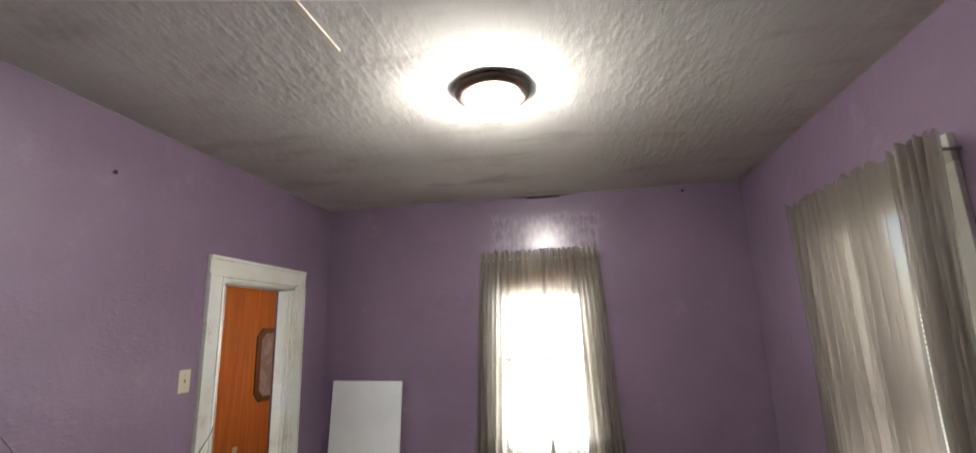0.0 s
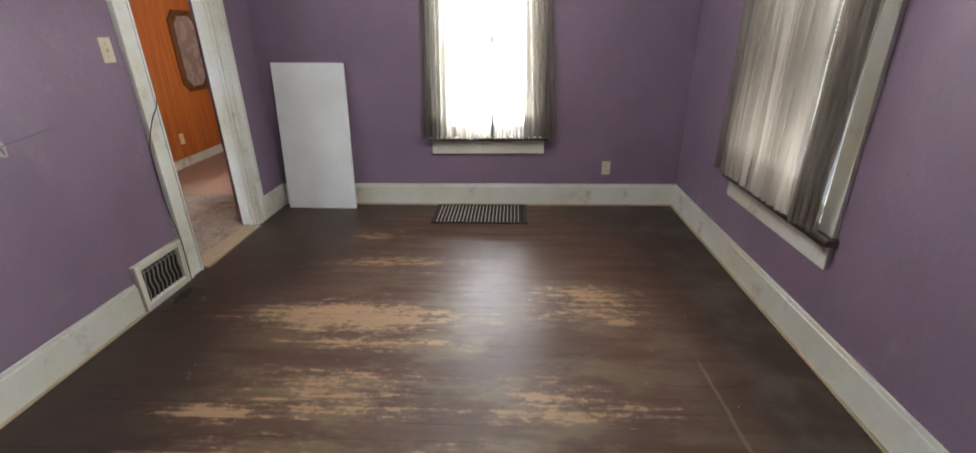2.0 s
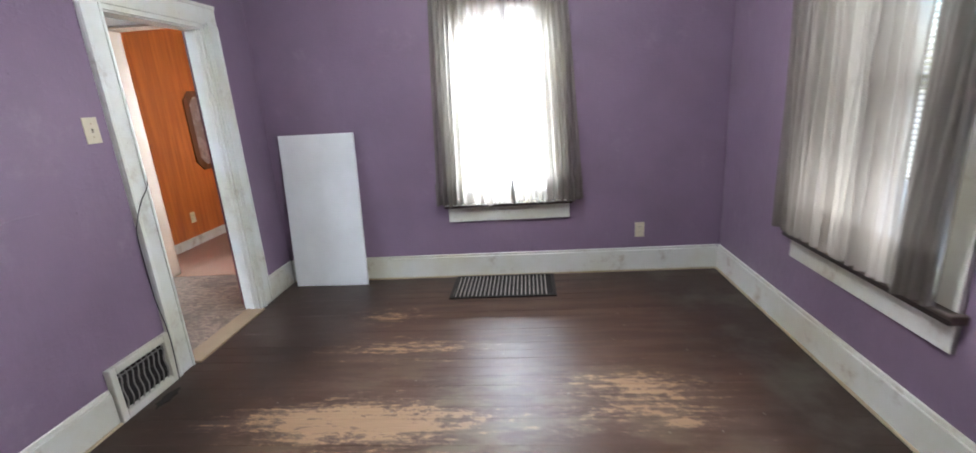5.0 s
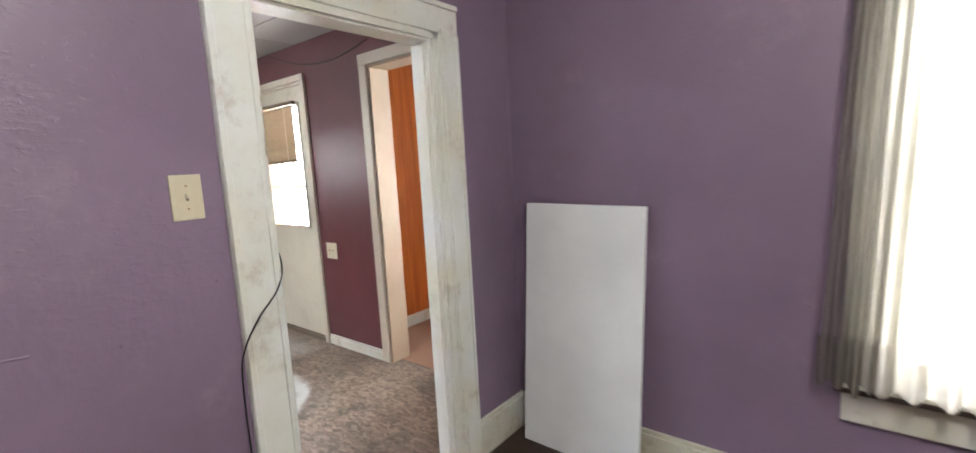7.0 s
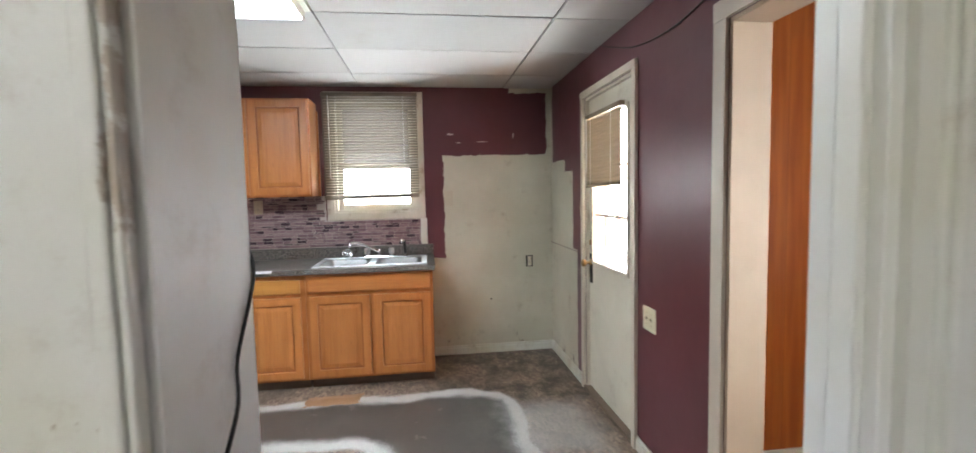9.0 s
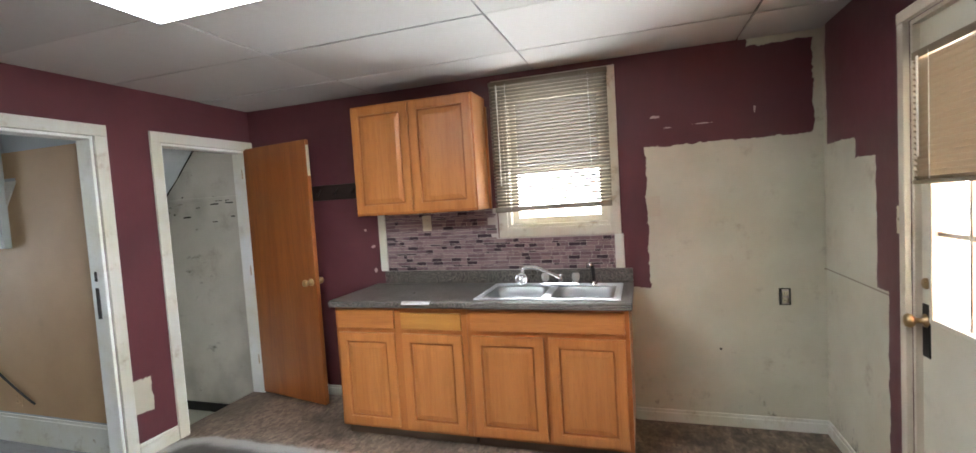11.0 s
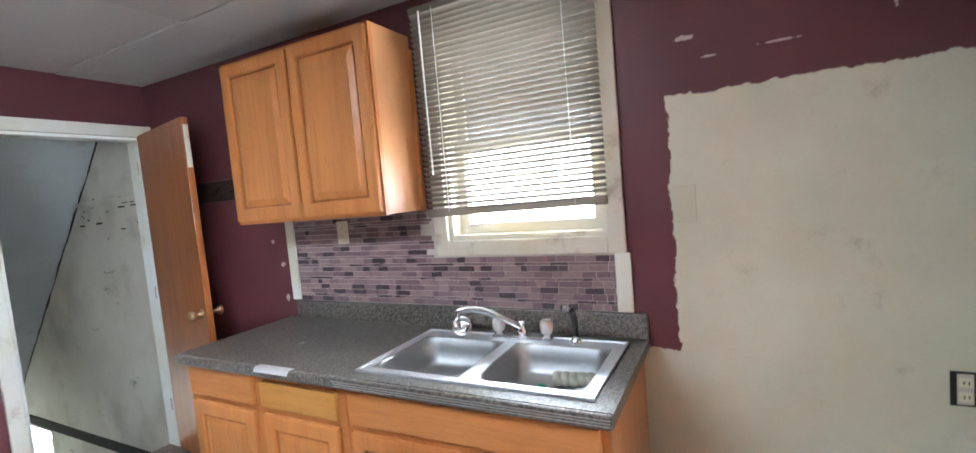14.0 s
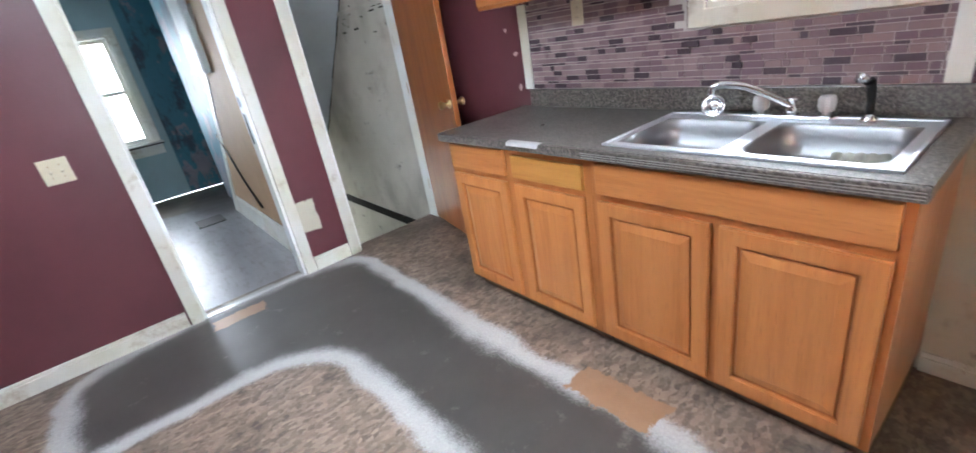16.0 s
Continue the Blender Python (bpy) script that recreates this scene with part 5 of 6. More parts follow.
# torn wall paper with bare plaster
bm = bmesh.new()
rnd = random.Random(8)
ring = []
for k in range(22):
    a = k / 22 * math.tau
    r = 1 + rnd.uniform(-0.2, 0.2)
    ring.append((0.0, -2.125 + 0.022 * r * math.cos(a), 1.0 + 0.036 * r * math.sin(a)))
top = [bm.verts.new(Vector(p) + Vector((0.004, 0, 0))) for p in ring]
low = [bm.verts.new(p) for p in ring]
bm.faces.new(top)
bm.faces.new(list(reversed(low)))
for k in range(22):
    bm.faces.new((low[k], low[(k + 1) % 22], top[(k + 1) % 22], top[k]))
tear = tagged(part("wall_tear", bm, plain("bare_plaster", (0.42, 0.38, 0.36), 0.8)), "chipped patch of bare plaster in the purple wall", "wall damage")
bm = bmesh.new()
tube(bm, smooth_path([(0.001, -2.42, 1.36), (0.003, -2.33, 1.30), (0.004, -2.22, 1.17), (0.004, -2.15, 1.06), (0.005, -2.12, 0.98)], 5), [0.003] * 10 + [0.005] * 10 + [0.003], 6)
part("torn_edge", bm, PURPLE, tear)
bm = bmesh.new()
tube(bm, smooth_path([(0.002, -2.12, 1.01), (0.003, -2.02, 1.02), (0.002, -1.9, 1.035), (0.001, -1.8, 1.03)], 5), 0.003, 6)
part("torn_edge", bm, PURPLE, tear)

for (x, y, z, nx, ny) in ((0, -2.0, 2.33, 1, 0), (2.95, 0, 2.565, 0, -1)):
    bm = bmesh.new()
    lathe(bm, [(0.004, 0), (0.004, 0.012), (0.01, 0.013), (0.011, 0.017), (0.004, 0.021)], axis=(nx, ny, 0), at=(x, y, z), n=10)
    tagged(part("wall_hook", bm, BLACKMETAL), "small dark hook on the purple wall", "hook", group="wall hooks")

# wooden batten on the ceiling
bm = bmesh.new()
box(bm, 1.24, -3.4, BH - 0.008, 1.265, -2.27, BH, 0.002)
tagged(part("ceiling_batten", bm, CREAMTRIM), "thin pale batten strip on the bedroom ceiling", "trim", kind="structure")
bm = bmesh.new()
tube(bm, smooth_path([(2.62, -0.41, BH), (2.625, -0.41, BH - 0.02), (2.64, -0.42, BH - 0.04)], 4), 0.003, 6)
tagged(part("ceiling_hook", bm, CHROME), "small bright hook in the bedroom ceiling", "hook")

# dark stain on the ceiling joint over the window, built as a thin strip
bm = bmesh.new()
tube(bm, smooth_path([(1.66, -0.004, BH - 0.002), (1.78, -0.004, BH - 0.012), (1.95, -0.004, BH - 0.014), (2.12, -0.004, BH - 0.003)], 5), [0.003] * 4 + [0.009] * 8 + [0.003] * 4, 6)
tagged(part("trim_ceiling_stain", bm, DARKGAP), "dark stain along the joint of bedroom ceiling and wall", "trim", kind="structure")

# corner beads
bm = bmesh.new()
tube(bm, [(0.004, -0.004, 0.19), (0.004, -0.004, BH)], 0.004, 6)
tagged(part("trim_corner", bm, PURPLE), "painted bead in the bedroom corner", "trim", kind="structure")
bm = bmesh.new()
tube(bm, [(BX - 0.004, -0.004, 0.19), (BX - 0.004, -0.004, BH)], 0.004, 6)
tagged(part("trim_corner_2", bm, PURPLE), "painted bead in the bedroom corner", "trim", kind="structure")

# cable down the door frame
bm = bmesh.new()
tube(bm, smooth_path([(-0.228, -1.29, 1.46), (-0.231, -1.25, 1.4), (-0.222, -1.228, 1.35), (-0.15, -1.226, 1.26), (-0.1, -1.212, 1.21), (-0.01, -1.222, 1.12), (0.034, -1.265, 1.05), (0.036, -1.33, 0.98), (0.034, -1.378, 0.9), (0.012, -1.385, 0.8), (0.012, -1.385, 0.5), (0.04, -1.39, 0.3), (0.045, -1.395, 0.15), (0.06, -1.42, 0.006)], 8), 0.0025, 8)
tagged(part("cable", bm, BLACK, smooth=True), "black cable draped over the white door jamb", "cable")

# ---------------------------------------------------------------- panelled room
pic = thing("framed_picture", (-1.7, 1.74, 1.22), "faded print in an oval-cornered brown wooden frame", "picture")


def octagon(hw, hh, c):
    return [(-hw + c, -hh), (hw - c, -hh), (hw, -hh + c), (hw, hh - c), (hw - c, hh), (-hw + c, hh), (-hw, hh - c), (-hw, -hh + c)]


bm = bmesh.new()
o, i = octagon(0.25, 0.43, 0.1), octagon(0.19, 0.37, 0.08)
lay = []
for ring, d in ((o, 0.0), (o, 0.018), (i, 0.03), (i, 0.008)):
    lay.append([bm.verts.new((-1.7 + d, 1.72 + p[0], 1.21 + p[1])) for p in ring])
for a, b in zip(lay, lay[1:]):
    for k in range(8):
        bm.faces.new((a[k], a[(k + 1) % 8], b[(k + 1) % 8], b[k]))
part("frame", bm, oak("picture_frame_wood", (0.16, 0.06, 0.02), (0.08, 0.03, 0.012)), pic)
bm = bmesh.new()
bm.faces.new([bm.verts.new((-1.7 + 0.009, 1.72 + p[0], 1.21 + p[1])) for p in i])
part("print", bm, PICTURE, pic)

# ---------------------------------------------------------------- kitchen: cabinets
def panel_door(name, parent, x, y0, y1, z0, z1, drawer=False):
    """A raised-panel front facing +x: stiles and rails round a sunken, bevelled field."""
    bm = bmesh.new()
    if drawer:
        box(bm, x, y0, z0, x + 0.019, y1, z1, 0.004)
        return part(name, bm, OAKY, parent)
    w = 0.056
    slab(bm, "x", x, x + 0.019, y0, y1, z0, z1, [(y0 + w, y1 - w, z0 + w, z1 - w)])
    es = [e for e in bm.edges if all(abs(v.co.x - x - 0.019) < 1e-6 for v in e.verts) and len({f.normal.x > 0.5 for f in e.link_faces}) == 2]
    bmesh.ops.bevel(bm, geom=es, offset=0.004, segments=2, affect="EDGES")
    d = part(name, bm, OAKZ, parent)
    bm = bmesh.new()
    lay = []
    for ins, px in ((w - 0.001, 0.0135), (w + 0.001, 0.006), (w + 0.009, 0.0055), (w + 0.012, 0.0095), (w + 0.038, 0.0165), (w + 0.041, 0.0175)):
        lay.append([bm.verts.new((x + px, y, z)) for y, z in ((y0 + ins, z0 + ins), (y1 - ins, z0 + ins), (y1 - ins, z1 - ins), (y0 + ins, z1 - ins))])
    for j, (a, c) in enumerate(zip(lay, lay[1:])):
        for k in range(4):
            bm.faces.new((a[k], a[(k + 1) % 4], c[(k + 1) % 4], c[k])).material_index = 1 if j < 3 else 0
    bm.faces.new(lay[-1])
    field = part("raised_panel", bm, OAKZ, d)
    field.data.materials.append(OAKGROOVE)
    return d


OAKYELLOW = oak("yellow_oak_across", (0.5, 0.24, 0.06), (0.36, 0.15, 0.03), along=1)
FX = -3.16      # face-frame plane of the base cabinets


def base_cabinet(name, lab, y0, y1, fronts):
    root = thing(name, ((KW + FX) / 2, (y0 + y1) / 2, 0), lab, "cabinet", group="base cabinets")
    boxes("side_panel", OAKSIDE, root, (KW + 0.016, y0, 0.085, FX - 0.02, y0 + 0.016, 0.876))
    boxes("side_panel", OAKSIDE, root, (KW + 0.016, y1 - 0.016, 0.085, FX - 0.02, y1, 0.876))
    boxes("bottom_panel", OAKSIDE, root, (KW + 0.016, y0 + 0.016, 0.085, FX - 0.02, y1 - 0.016, 0.1))
    boxes("back_panel", OAKSIDE, root, (KW + 0.016, y0 + 0.016, 0.1, KW + 0.022, y1 - 0.016, 0.7))
    bm = bmesh.new()
    slab(bm, "x", FX - 0.02, FX, y0, y1, 0.075, 0.876, fronts[2])
    part("face_frame", bm, OAKFRAME, root)
    boxes("toe_kick", GREYWOOD, root, (KW + 0.016, y0 + 0.01, 0.0, FX - 0.055, y1 - 0.005, 0.085))
    for d in fronts[0]:
        panel_door("door", root, FX + 0.001, *d)
    for k, d in enumerate(fronts[1]):
        f = panel_door("drawer_front", root, FX + 0.001, *d, drawer=True)
        if k == 1:
            f.data.materials[0] = OAKYELLOW
            tagged(f, "yellower drawer front with a dark gap above")
    return root


base_cabinet("base_cabinet", "honey oak base cabinet with two doors and two drawers", -2.82, -1.90,
             ([(-2.795, -2.39, 0.095, 0.705), (-2.335, -1.935, 0.095, 0.705)], [(-2.795, -2.385, 0.735, 0.858), (-2.335, -1.935, 0.735, 0.838)], [(-2.37, -2.355, 0.86, 0.861)]))
base_cabinet("sink_cabinet", "honey oak sink cabinet with a false front over two doors", -1.898, -0.965,
             ([(-1.872, -1.438, 0.095, 0.705), (-1.408, -0.988, 0.095, 0.705)], [(-1.872, -0.988, 0.735, 0.858)], [(-1.43, -1.42, 0.86, 0.861)]))

up = thing("wall_cabinet", (KW + 0.15, -2.345, 1.445), "honey oak wall cabinet with two raised-panel doors", "cabinet")
UX = -3.475
boxes("side_panel", OAKSIDE, up, (KW, -2.80, 1.445, UX - 0.02, -2.785, 2.21))
boxes("side_panel", OAKSIDE, up, (KW, -1.905, 1.445, UX - 0.02, -1.89, 2.21))
boxes("bottom_panel", OAKSIDE, up, (KW, -2.785, 1.46, UX - 0.02, -1.905, 1.472))
boxes("top_panel", OAKSIDE, up, (KW, -2.785, 2.195, UX - 0.02, -1.905, 2.21))
boxes("back_edge", OAKZ, up, (KW, -1.89, 1.443, KW + 0.025, -1.875, 2.15), bevel=0.003)
bm = bmesh.new()
slab(bm, "x", UX - 0.02, UX, -2.80, -1.89, 1.443, 2.21, [(-2.35, -2.34, 1.6, 1.61)])
part("face_frame", bm, OAKFRAME, up)
panel_door("door", up, UX + 0.001, -2.788, -2.352, 1.46, 2.195)
panel_door("door", up, UX + 0.001, -2.336, -1.90, 1.46, 2.195)

# worktop
SK = (-3.655, -3.175, -1.855, -1.005)       # sink cut-out
top = thing("worktop", (-3.42, -1.88, 0.876), "dark grey speckled laminate worktop with a low upstand", "worktop")
bm = bmesh.new()
slab(bm, "z", 0.877, 0.914, KW, -3.125, -2.835, -0.945, [(SK[0] + 0.02, SK[1] - 0.02, SK[2] + 0.02, SK[3] - 0.02)])
part("slab", bm, LAMINATE, top)
bm = bmesh.new()
box(bm, -3.1252, -2.835, 0.874, -3.108, -0.945, 0.9135, 0.006)
part("rolled_edge", bm, LAMINATE, top)
boxes("edge_line", plain("steel_edge", (0.4, 0.4, 0.38), 0.4, 0.6), top, *[(-3.109, -1.9, z, -3.1065, -0.95, z + 0.002) for z in (0.884, 0.892, 0.9)])
bm = bmesh.new()
box(bm, KW, -2.76, 0.914, KW + 0.022, -0.945, 1.008, 0.004)
part("upstand", bm, LAMINATE, top)

# sink
sink = thing("kitchen_sink", (-3.41, -1.43, 0.914), "double-bowl stainless steel kitchen sink", "sink")
BOWLS = [(-3.57, -3.215, -1.815, -1.455), (-3.57, -3.215, -1.405, -1.045)]
bm = bmesh.new()
slab(bm, "z", 0.9145, 0.92, SK[0], SK[1], SK[2], SK[3], BOWLS)
part("rim", bm, STEEL, sink)
boxes("rolled_rim", STEEL, sink, (SK[0], SK[2], 0.915, SK[0] + 0.012, SK[3], 0.924), (SK[1] - 0.012, SK[2], 0.915, SK[1], SK[3], 0.924), (SK[0] + 0.012, SK[2], 0.915, SK[1] - 0.012, SK[2] + 0.012, 0.924), (SK[0] + 0.012, SK[3] - 0.012, 0.915, SK[1] - 0.012, SK[3], 0.924), bevel=0.003)


def rounded(cx, cy, hx, hy, r, n=6):
    pts = []
    for k, (sx, sy) in enumerate(((1, 1), (-1, 1), (-1, -1), (1, -1))):
        for i in range(n + 1):
            a = math.pi / 2 * (k + i / n)
            pts.append((cx + sx * (hx - r) + r * math.cos(a), cy + sy * (hy - r) + r * math.sin(a)))
    return pts


for x0, x1, y0, y1 in BOWLS:
    cx, cy, hx, hy = (x0 + x1) / 2, (y0 + y1) / 2, (x1 - x0) / 2, (y1 - y0) / 2
    bm = bmesh.new()
    rings = []
    for ins, r, z in ((-0.0005, 0.0015, 0.9201), (0.002, 0.055, 0.9195), (0.007, 0.06, 0.912), (0.013, 0.06, 0.875), (0.022, 0.06, 0.825), (0.04, 0.06, 0.808), (0.08, 0.05, 0.803), (0.13, 0.03, 0.801)):
        rings.append([bm.verts.new((px, py, z)) for px, py in rounded(cx, cy, hx - ins, hy - ins, r)])
    for a, b in zip(rings, rings[1:]):
        for k in range(len(a)):
            bm.faces.new((a[k], a[(k + 1) % len(a)], b[(k + 1) % len(a)], b[k]))
    bm.faces.new(rings[-1])
    bowl = part("bowl", bm, BOWLSTEEL, sink, smooth=True)
    bm = bmesh.new()
    lathe(bm, [(0.042, 0.8015), (0.043, 0.805), (0.036, 0.805), (0.03, 0.802), (0.004, 0.802)], at=(cx - 0.02, cy, 0), n=24)
    part("drain", bm, CHROME, bowl, smooth=True)

# tap
FXT, FY = -3.618, -1.40
tap = thing("kitchen_tap", (FXT, FY, 0.92), "chrome two-handle kitchen tap with clear acrylic knobs", "tap")
bm = bmesh.new()
box(bm, FXT - 0.028, FY - 0.125, 0.9205, FXT + 0.028, FY + 0.125, 0.938, 0.008)
part("base_plate", bm, CHROME, tap, smooth=False)
for dy in (-0.1, 0.1):
    bm = bmesh.new()
    lathe(bm, [(0.012, 0.936), (0.013, 0.945), (0.022, 0.95), (0.026, 0.965), (0.026, 0.985), (0.021, 0.998), (0.006, 1.0)], at=(FXT, FY + dy, 0), n=10)
    part("knob", bm, ACRYLIC, tap, "faceted clear acrylic knob")
bm = bmesh.new()
lathe(bm, [(0.02, 0.936), (0.018, 0.955), (0.012, 0.965), (0.012, 0.98), (0.019, 0.985), (0.019, 0.992), (0.006, 0.994)], at=(FXT, FY, 0), n=16)
part("spout_hub", bm, CHROME, tap, smooth=True)
bm = bmesh.new()
tube(bm, smooth_path([(FXT, FY, 0.965), (FXT + 0.02, FY - 0.05, 0.995), (FXT + 0.055, FY - 0.13, 1.04), (FXT + 0.08, FY - 0.19, 1.052), (FXT + 0.093, FY - 0.225, 1.045), (FXT + 0.095, FY - 0.23, 1.02)], 5), 0.0128, 10)
part("spout", bm, CHROME, tap, smooth=True)

spray = thing("side_sprayer", (-3.615, -1.185, 0.92), "black side sprayer with a chrome nozzle", "sprayer")
bm = bmesh.new()
lathe(bm, [(0.022, 0.9205), (0.022, 0.928), (0.015, 0.935), (0.013, 0.945)], at=(-3.615, -1.185, 0), n=16)
part("escutcheon", bm, CHROME, spray, smooth=True)
bm = bmesh.new()
tube(bm, smooth_path([(-3.615, -1.185, 0.94), (-3.615, -1.187, 0.99), (-3.61, -1.19, 1.03), (-3.6, -1.195, 1.045)], 5), [0.011] * 6 + [0.013] * 6 + [0.015] * 4, 10)
part("handle", bm, BLACK, spray, smooth=True)
bm = bmesh.new()
tube(bm, [(-3.61, -1.193, 1.036), (-3.585, -1.205, 1.055), (-3.572, -1.212, 1.06)], [0.012, 0.014, 0.016], 12)
part("nozzle", bm, CHROME, spray, smooth=True)

strn = thing("sink_strainer", (-3.59, -1.66, 0.92), "round steel sink strainer basket propped on its edge", "strainer")
bm = bmesh.new()
ax = Vector((0.93, 0.2, 0.3)).normalized()
lathe(bm, [(0.006, -0.022), (0.024, -0.02), (0.03, -0.004), (0.041, 0.0), (0.042, 0.004), (0.032, 0.004), (0.026, -0.008), (0.012, -0.012), (0.009, 0.008), (0.002, 0.01)], axis=ax, at=(-3.6, -1.66, 0.962), n=24)
part("basket", bm, CHROME, strn, smooth=True)

brush = thing("ribbed_scrubber", (-3.5, -1.165, 0.803), "grey ribbed rubber scrubber lying in the sink", "scrubber")
bm = bmesh.new()
n = 41
tube(bm, [(-3.485 - 0.025 * i / n, -1.235 + 0.14 * i / (n - 1), 0.831) for i in range(n)], [0.021 + 0.006 * abs(math.sin(i / (n - 1) * math.pi * 5)) for i in range(n)], 14)
part("ribs", bm, GREYRUBBER, brush, smooth=True)
bm = bmesh.new()
lathe(bm, [(0.016, 0.8035), (0.017, 0.812), (0.012, 0.819), (0.003, 0.821)], at=(-3.45, -1.27, 0), n=14)
tagged(part("bottle_cap", bm, GREENPLASTIC, smooth=True), "small green plastic cap lying in the sink", "cap")

bm = bmesh.new()
vs = [(-3.135, 0.9155), (-3.112, 0.9155), (-3.1035, 0.911), (-3.098, 0.899)]
rows = [[bm.verts.new((x + d, y, z + d * 0.4)) for x, z in vs] for y, d in ((-2.30, 0), (-2.11, 0.002))]
for k in range(3):
    bm.faces.new((rows[0][k], rows[0][k + 1], rows[1][k + 1], rows[1][k]))
bmesh.ops.solidify(bm, geom=bm.faces[:], thickness=0.0012)
tagged(part("paper_slip", bm, PAPER), "white slip of paper hanging over the worktop edge", "paper")

# white uprights beside the tiles
bm = bmesh.new()
box(bm, KW, -2.795, 1.01, KW + 0.012, -2.735, 1.44, 0.002)
tagged(part("trim_backsplash", bm, TRIM), "bare white strip beside the mosaic backsplash", "trim", kind="structure")
bm = bmesh.new()
box(bm, KW, -1.05, 1.01, KW + 0.014, -0.992, 1.234, 0.002)
tagged(part("trim_backsplash_2", bm, TRIM), "bare white strip beside the mosaic backsplash", "trim", kind="structure")

# hook rail
rail = thing("hook_rail", (KW, -3.2, 1.64), "dark wooden hook rail on the burgundy wall", "hook rail")
boxes("board", DARKWOOD, rail, (KW, -3.52, 1.58, KW + 0.018, -2.88, 1.70), bevel=0.006)
for k in range(4):
    bm = bmesh.new()
    y = -3.44 + k * 0.155
    tube(bm, smooth_path([(KW + 0.018, y, 1.66), (KW + 0.04, y, 1.645), (KW + 0.055, y, 1.62), (KW + 0.07, y, 1.635)], 4), 0.006, 8)
    part("hook", bm, BLACKMETAL, rail, smooth=True)

# brown flush door standing open
door = thing("stair_door", (-3.668, -3.985, 0.012), "brown flush wooden door standing open against the wall", "door")
ang = math.degrees(math.atan2(-3.24 + 3.985, -3.515 + 3.668))
m = pose(-3.668, -3.985, 0, 0, 0, ang)
bm = bmesh.new()
box(bm, 0.0, -0.0, 0.012, 0.765, 0.035, 2.04, 0.003, m)
part("leaf", bm, DOORWOOD, door)
bm = bmesh.new()
box(bm, 0.7655, 0.006, 1.77, 0.768, 0.03, 2.0, 0, m)
part("edge_wear", bm, CREAMDOOR, door, "pale scraped patch on the edge")
for sgn, y in ((-1, 0.0), (1, 0.035)):
    bm = bmesh.new()
    lathe(bm, [(0.028, 0), (0.029, 0.004), (0.02, 0.009), (0.011, 0.014), (0.011, 0.034), (0.02, 0.04), (0.027, 0.052), (0.025, 0.064), (0.014, 0.07), (0.003, 0.071)], axis=(0, sgn, 0), at=(0.715, y, 0.965), n=20)
    bmesh.ops.transform(bm, matrix=m, verts=bm.verts)
    part("door_knob", bm, BRASS, door, smooth=True)
for z in (0.25, 1.0, 1.8):
    bm = bmesh.new()
    tube(bm, [m @ Vector((-0.004, -0.004, z)), m @ Vector((-0.004, -0.004, z + 0.08))], 0.006, 8)
    part("hinge", bm, BRASS, door)

# outside door
xd = thing("outside_door", (-2.43, KN + 0.06, 0.0), "cream painted outside door with a nine-pane glass top", "door")
DX0, DX1, DY0, DY1 = -2.812, -2.048, KN + 0.025, KN + 0.067
G = (-2.725, -2.17, 0.955, 1.92)
bm = bmesh.new()
slab(bm, "y", DY0, DY1, DX0, DX1, 0.03, 2.07, [G])
part("leaf", bm, CREAMDOOR, xd)
bm = bmesh.new()
e = 0.022
for r in ((G[0] - e, G[0], G[2] - e, G[3] + e), (G[1], G[1] + e, G[2] - e, G[3] + e), (G[0], G[1], G[2] - e, G[2]), (G[0], G[1], G[3], G[3] + e)):
    box(bm, r[0], DY0 - 0.012, r[2], r[1], DY0, r[3], 0.004)
part("glazing_bead", bm, CREAMDOOR, xd)
for k in (1, 2):
    x = G[0] + (G[1] - G[0]) * k / 3
    boxes("muntin", CREAMDOOR, xd, (x - 0.009, DY0 + 0.006, G[2], x + 0.009, DY1 - 0.006, G[3]), bevel=0.003)
    z = G[2] + (G[3] - G[2]) * k / 3
    boxes("muntin", CREAMDOOR, xd, (G[0], DY0 + 0.007, z - 0.009, G[1], DY1 - 0.007, z + 0.009), bevel=0.003)
pn = boxes("pane", GLASS, xd, (G[0], (DY0 + DY1) / 2 - 0.002, G[2], G[1], (DY0 + DY1) / 2 + 0.002, G[3]))
pn.visible_shadow = False
bm = bmesh.new()
box(bm, -2.805, DY0 - 0.006, 0.79, -2.755, DY0, 1.0, 0.003)
part("lock_plate", bm, BLACKMETAL, xd)
bm = bmesh.new()
lathe(bm, [(0.026, 0), (0.026, 0.006), (0.011, 0.012), (0.011, 0.034), (0.025, 0.044), (0.029, 0.056), (0.022, 0.068), (0.004, 0.072)], axis=(0, -1, 0), at=(-2.78, DY0 - 0.004, 0.935), n=20)
part("door_knob", bm, BRASS, xd, smooth=True)
bm = bmesh.new()
lathe(bm, [(0.022, 0), (0.022, 0.008), (0.016, 0.014), (0.004, 0.015)], axis=(0, -1, 0), at=(-2.78, DY0, 1.08), n=18)
part("deadbolt", bm, BRASS, xd, smooth=True)
for z in (0.25, 0.97, 1.78):
    boxes("hinge", BLACKMETAL, xd, (-2.056, DY0 - 0.006, z - 0.045, -2.036, DY0 - 0.001, z + 0.045), bevel=0.002)
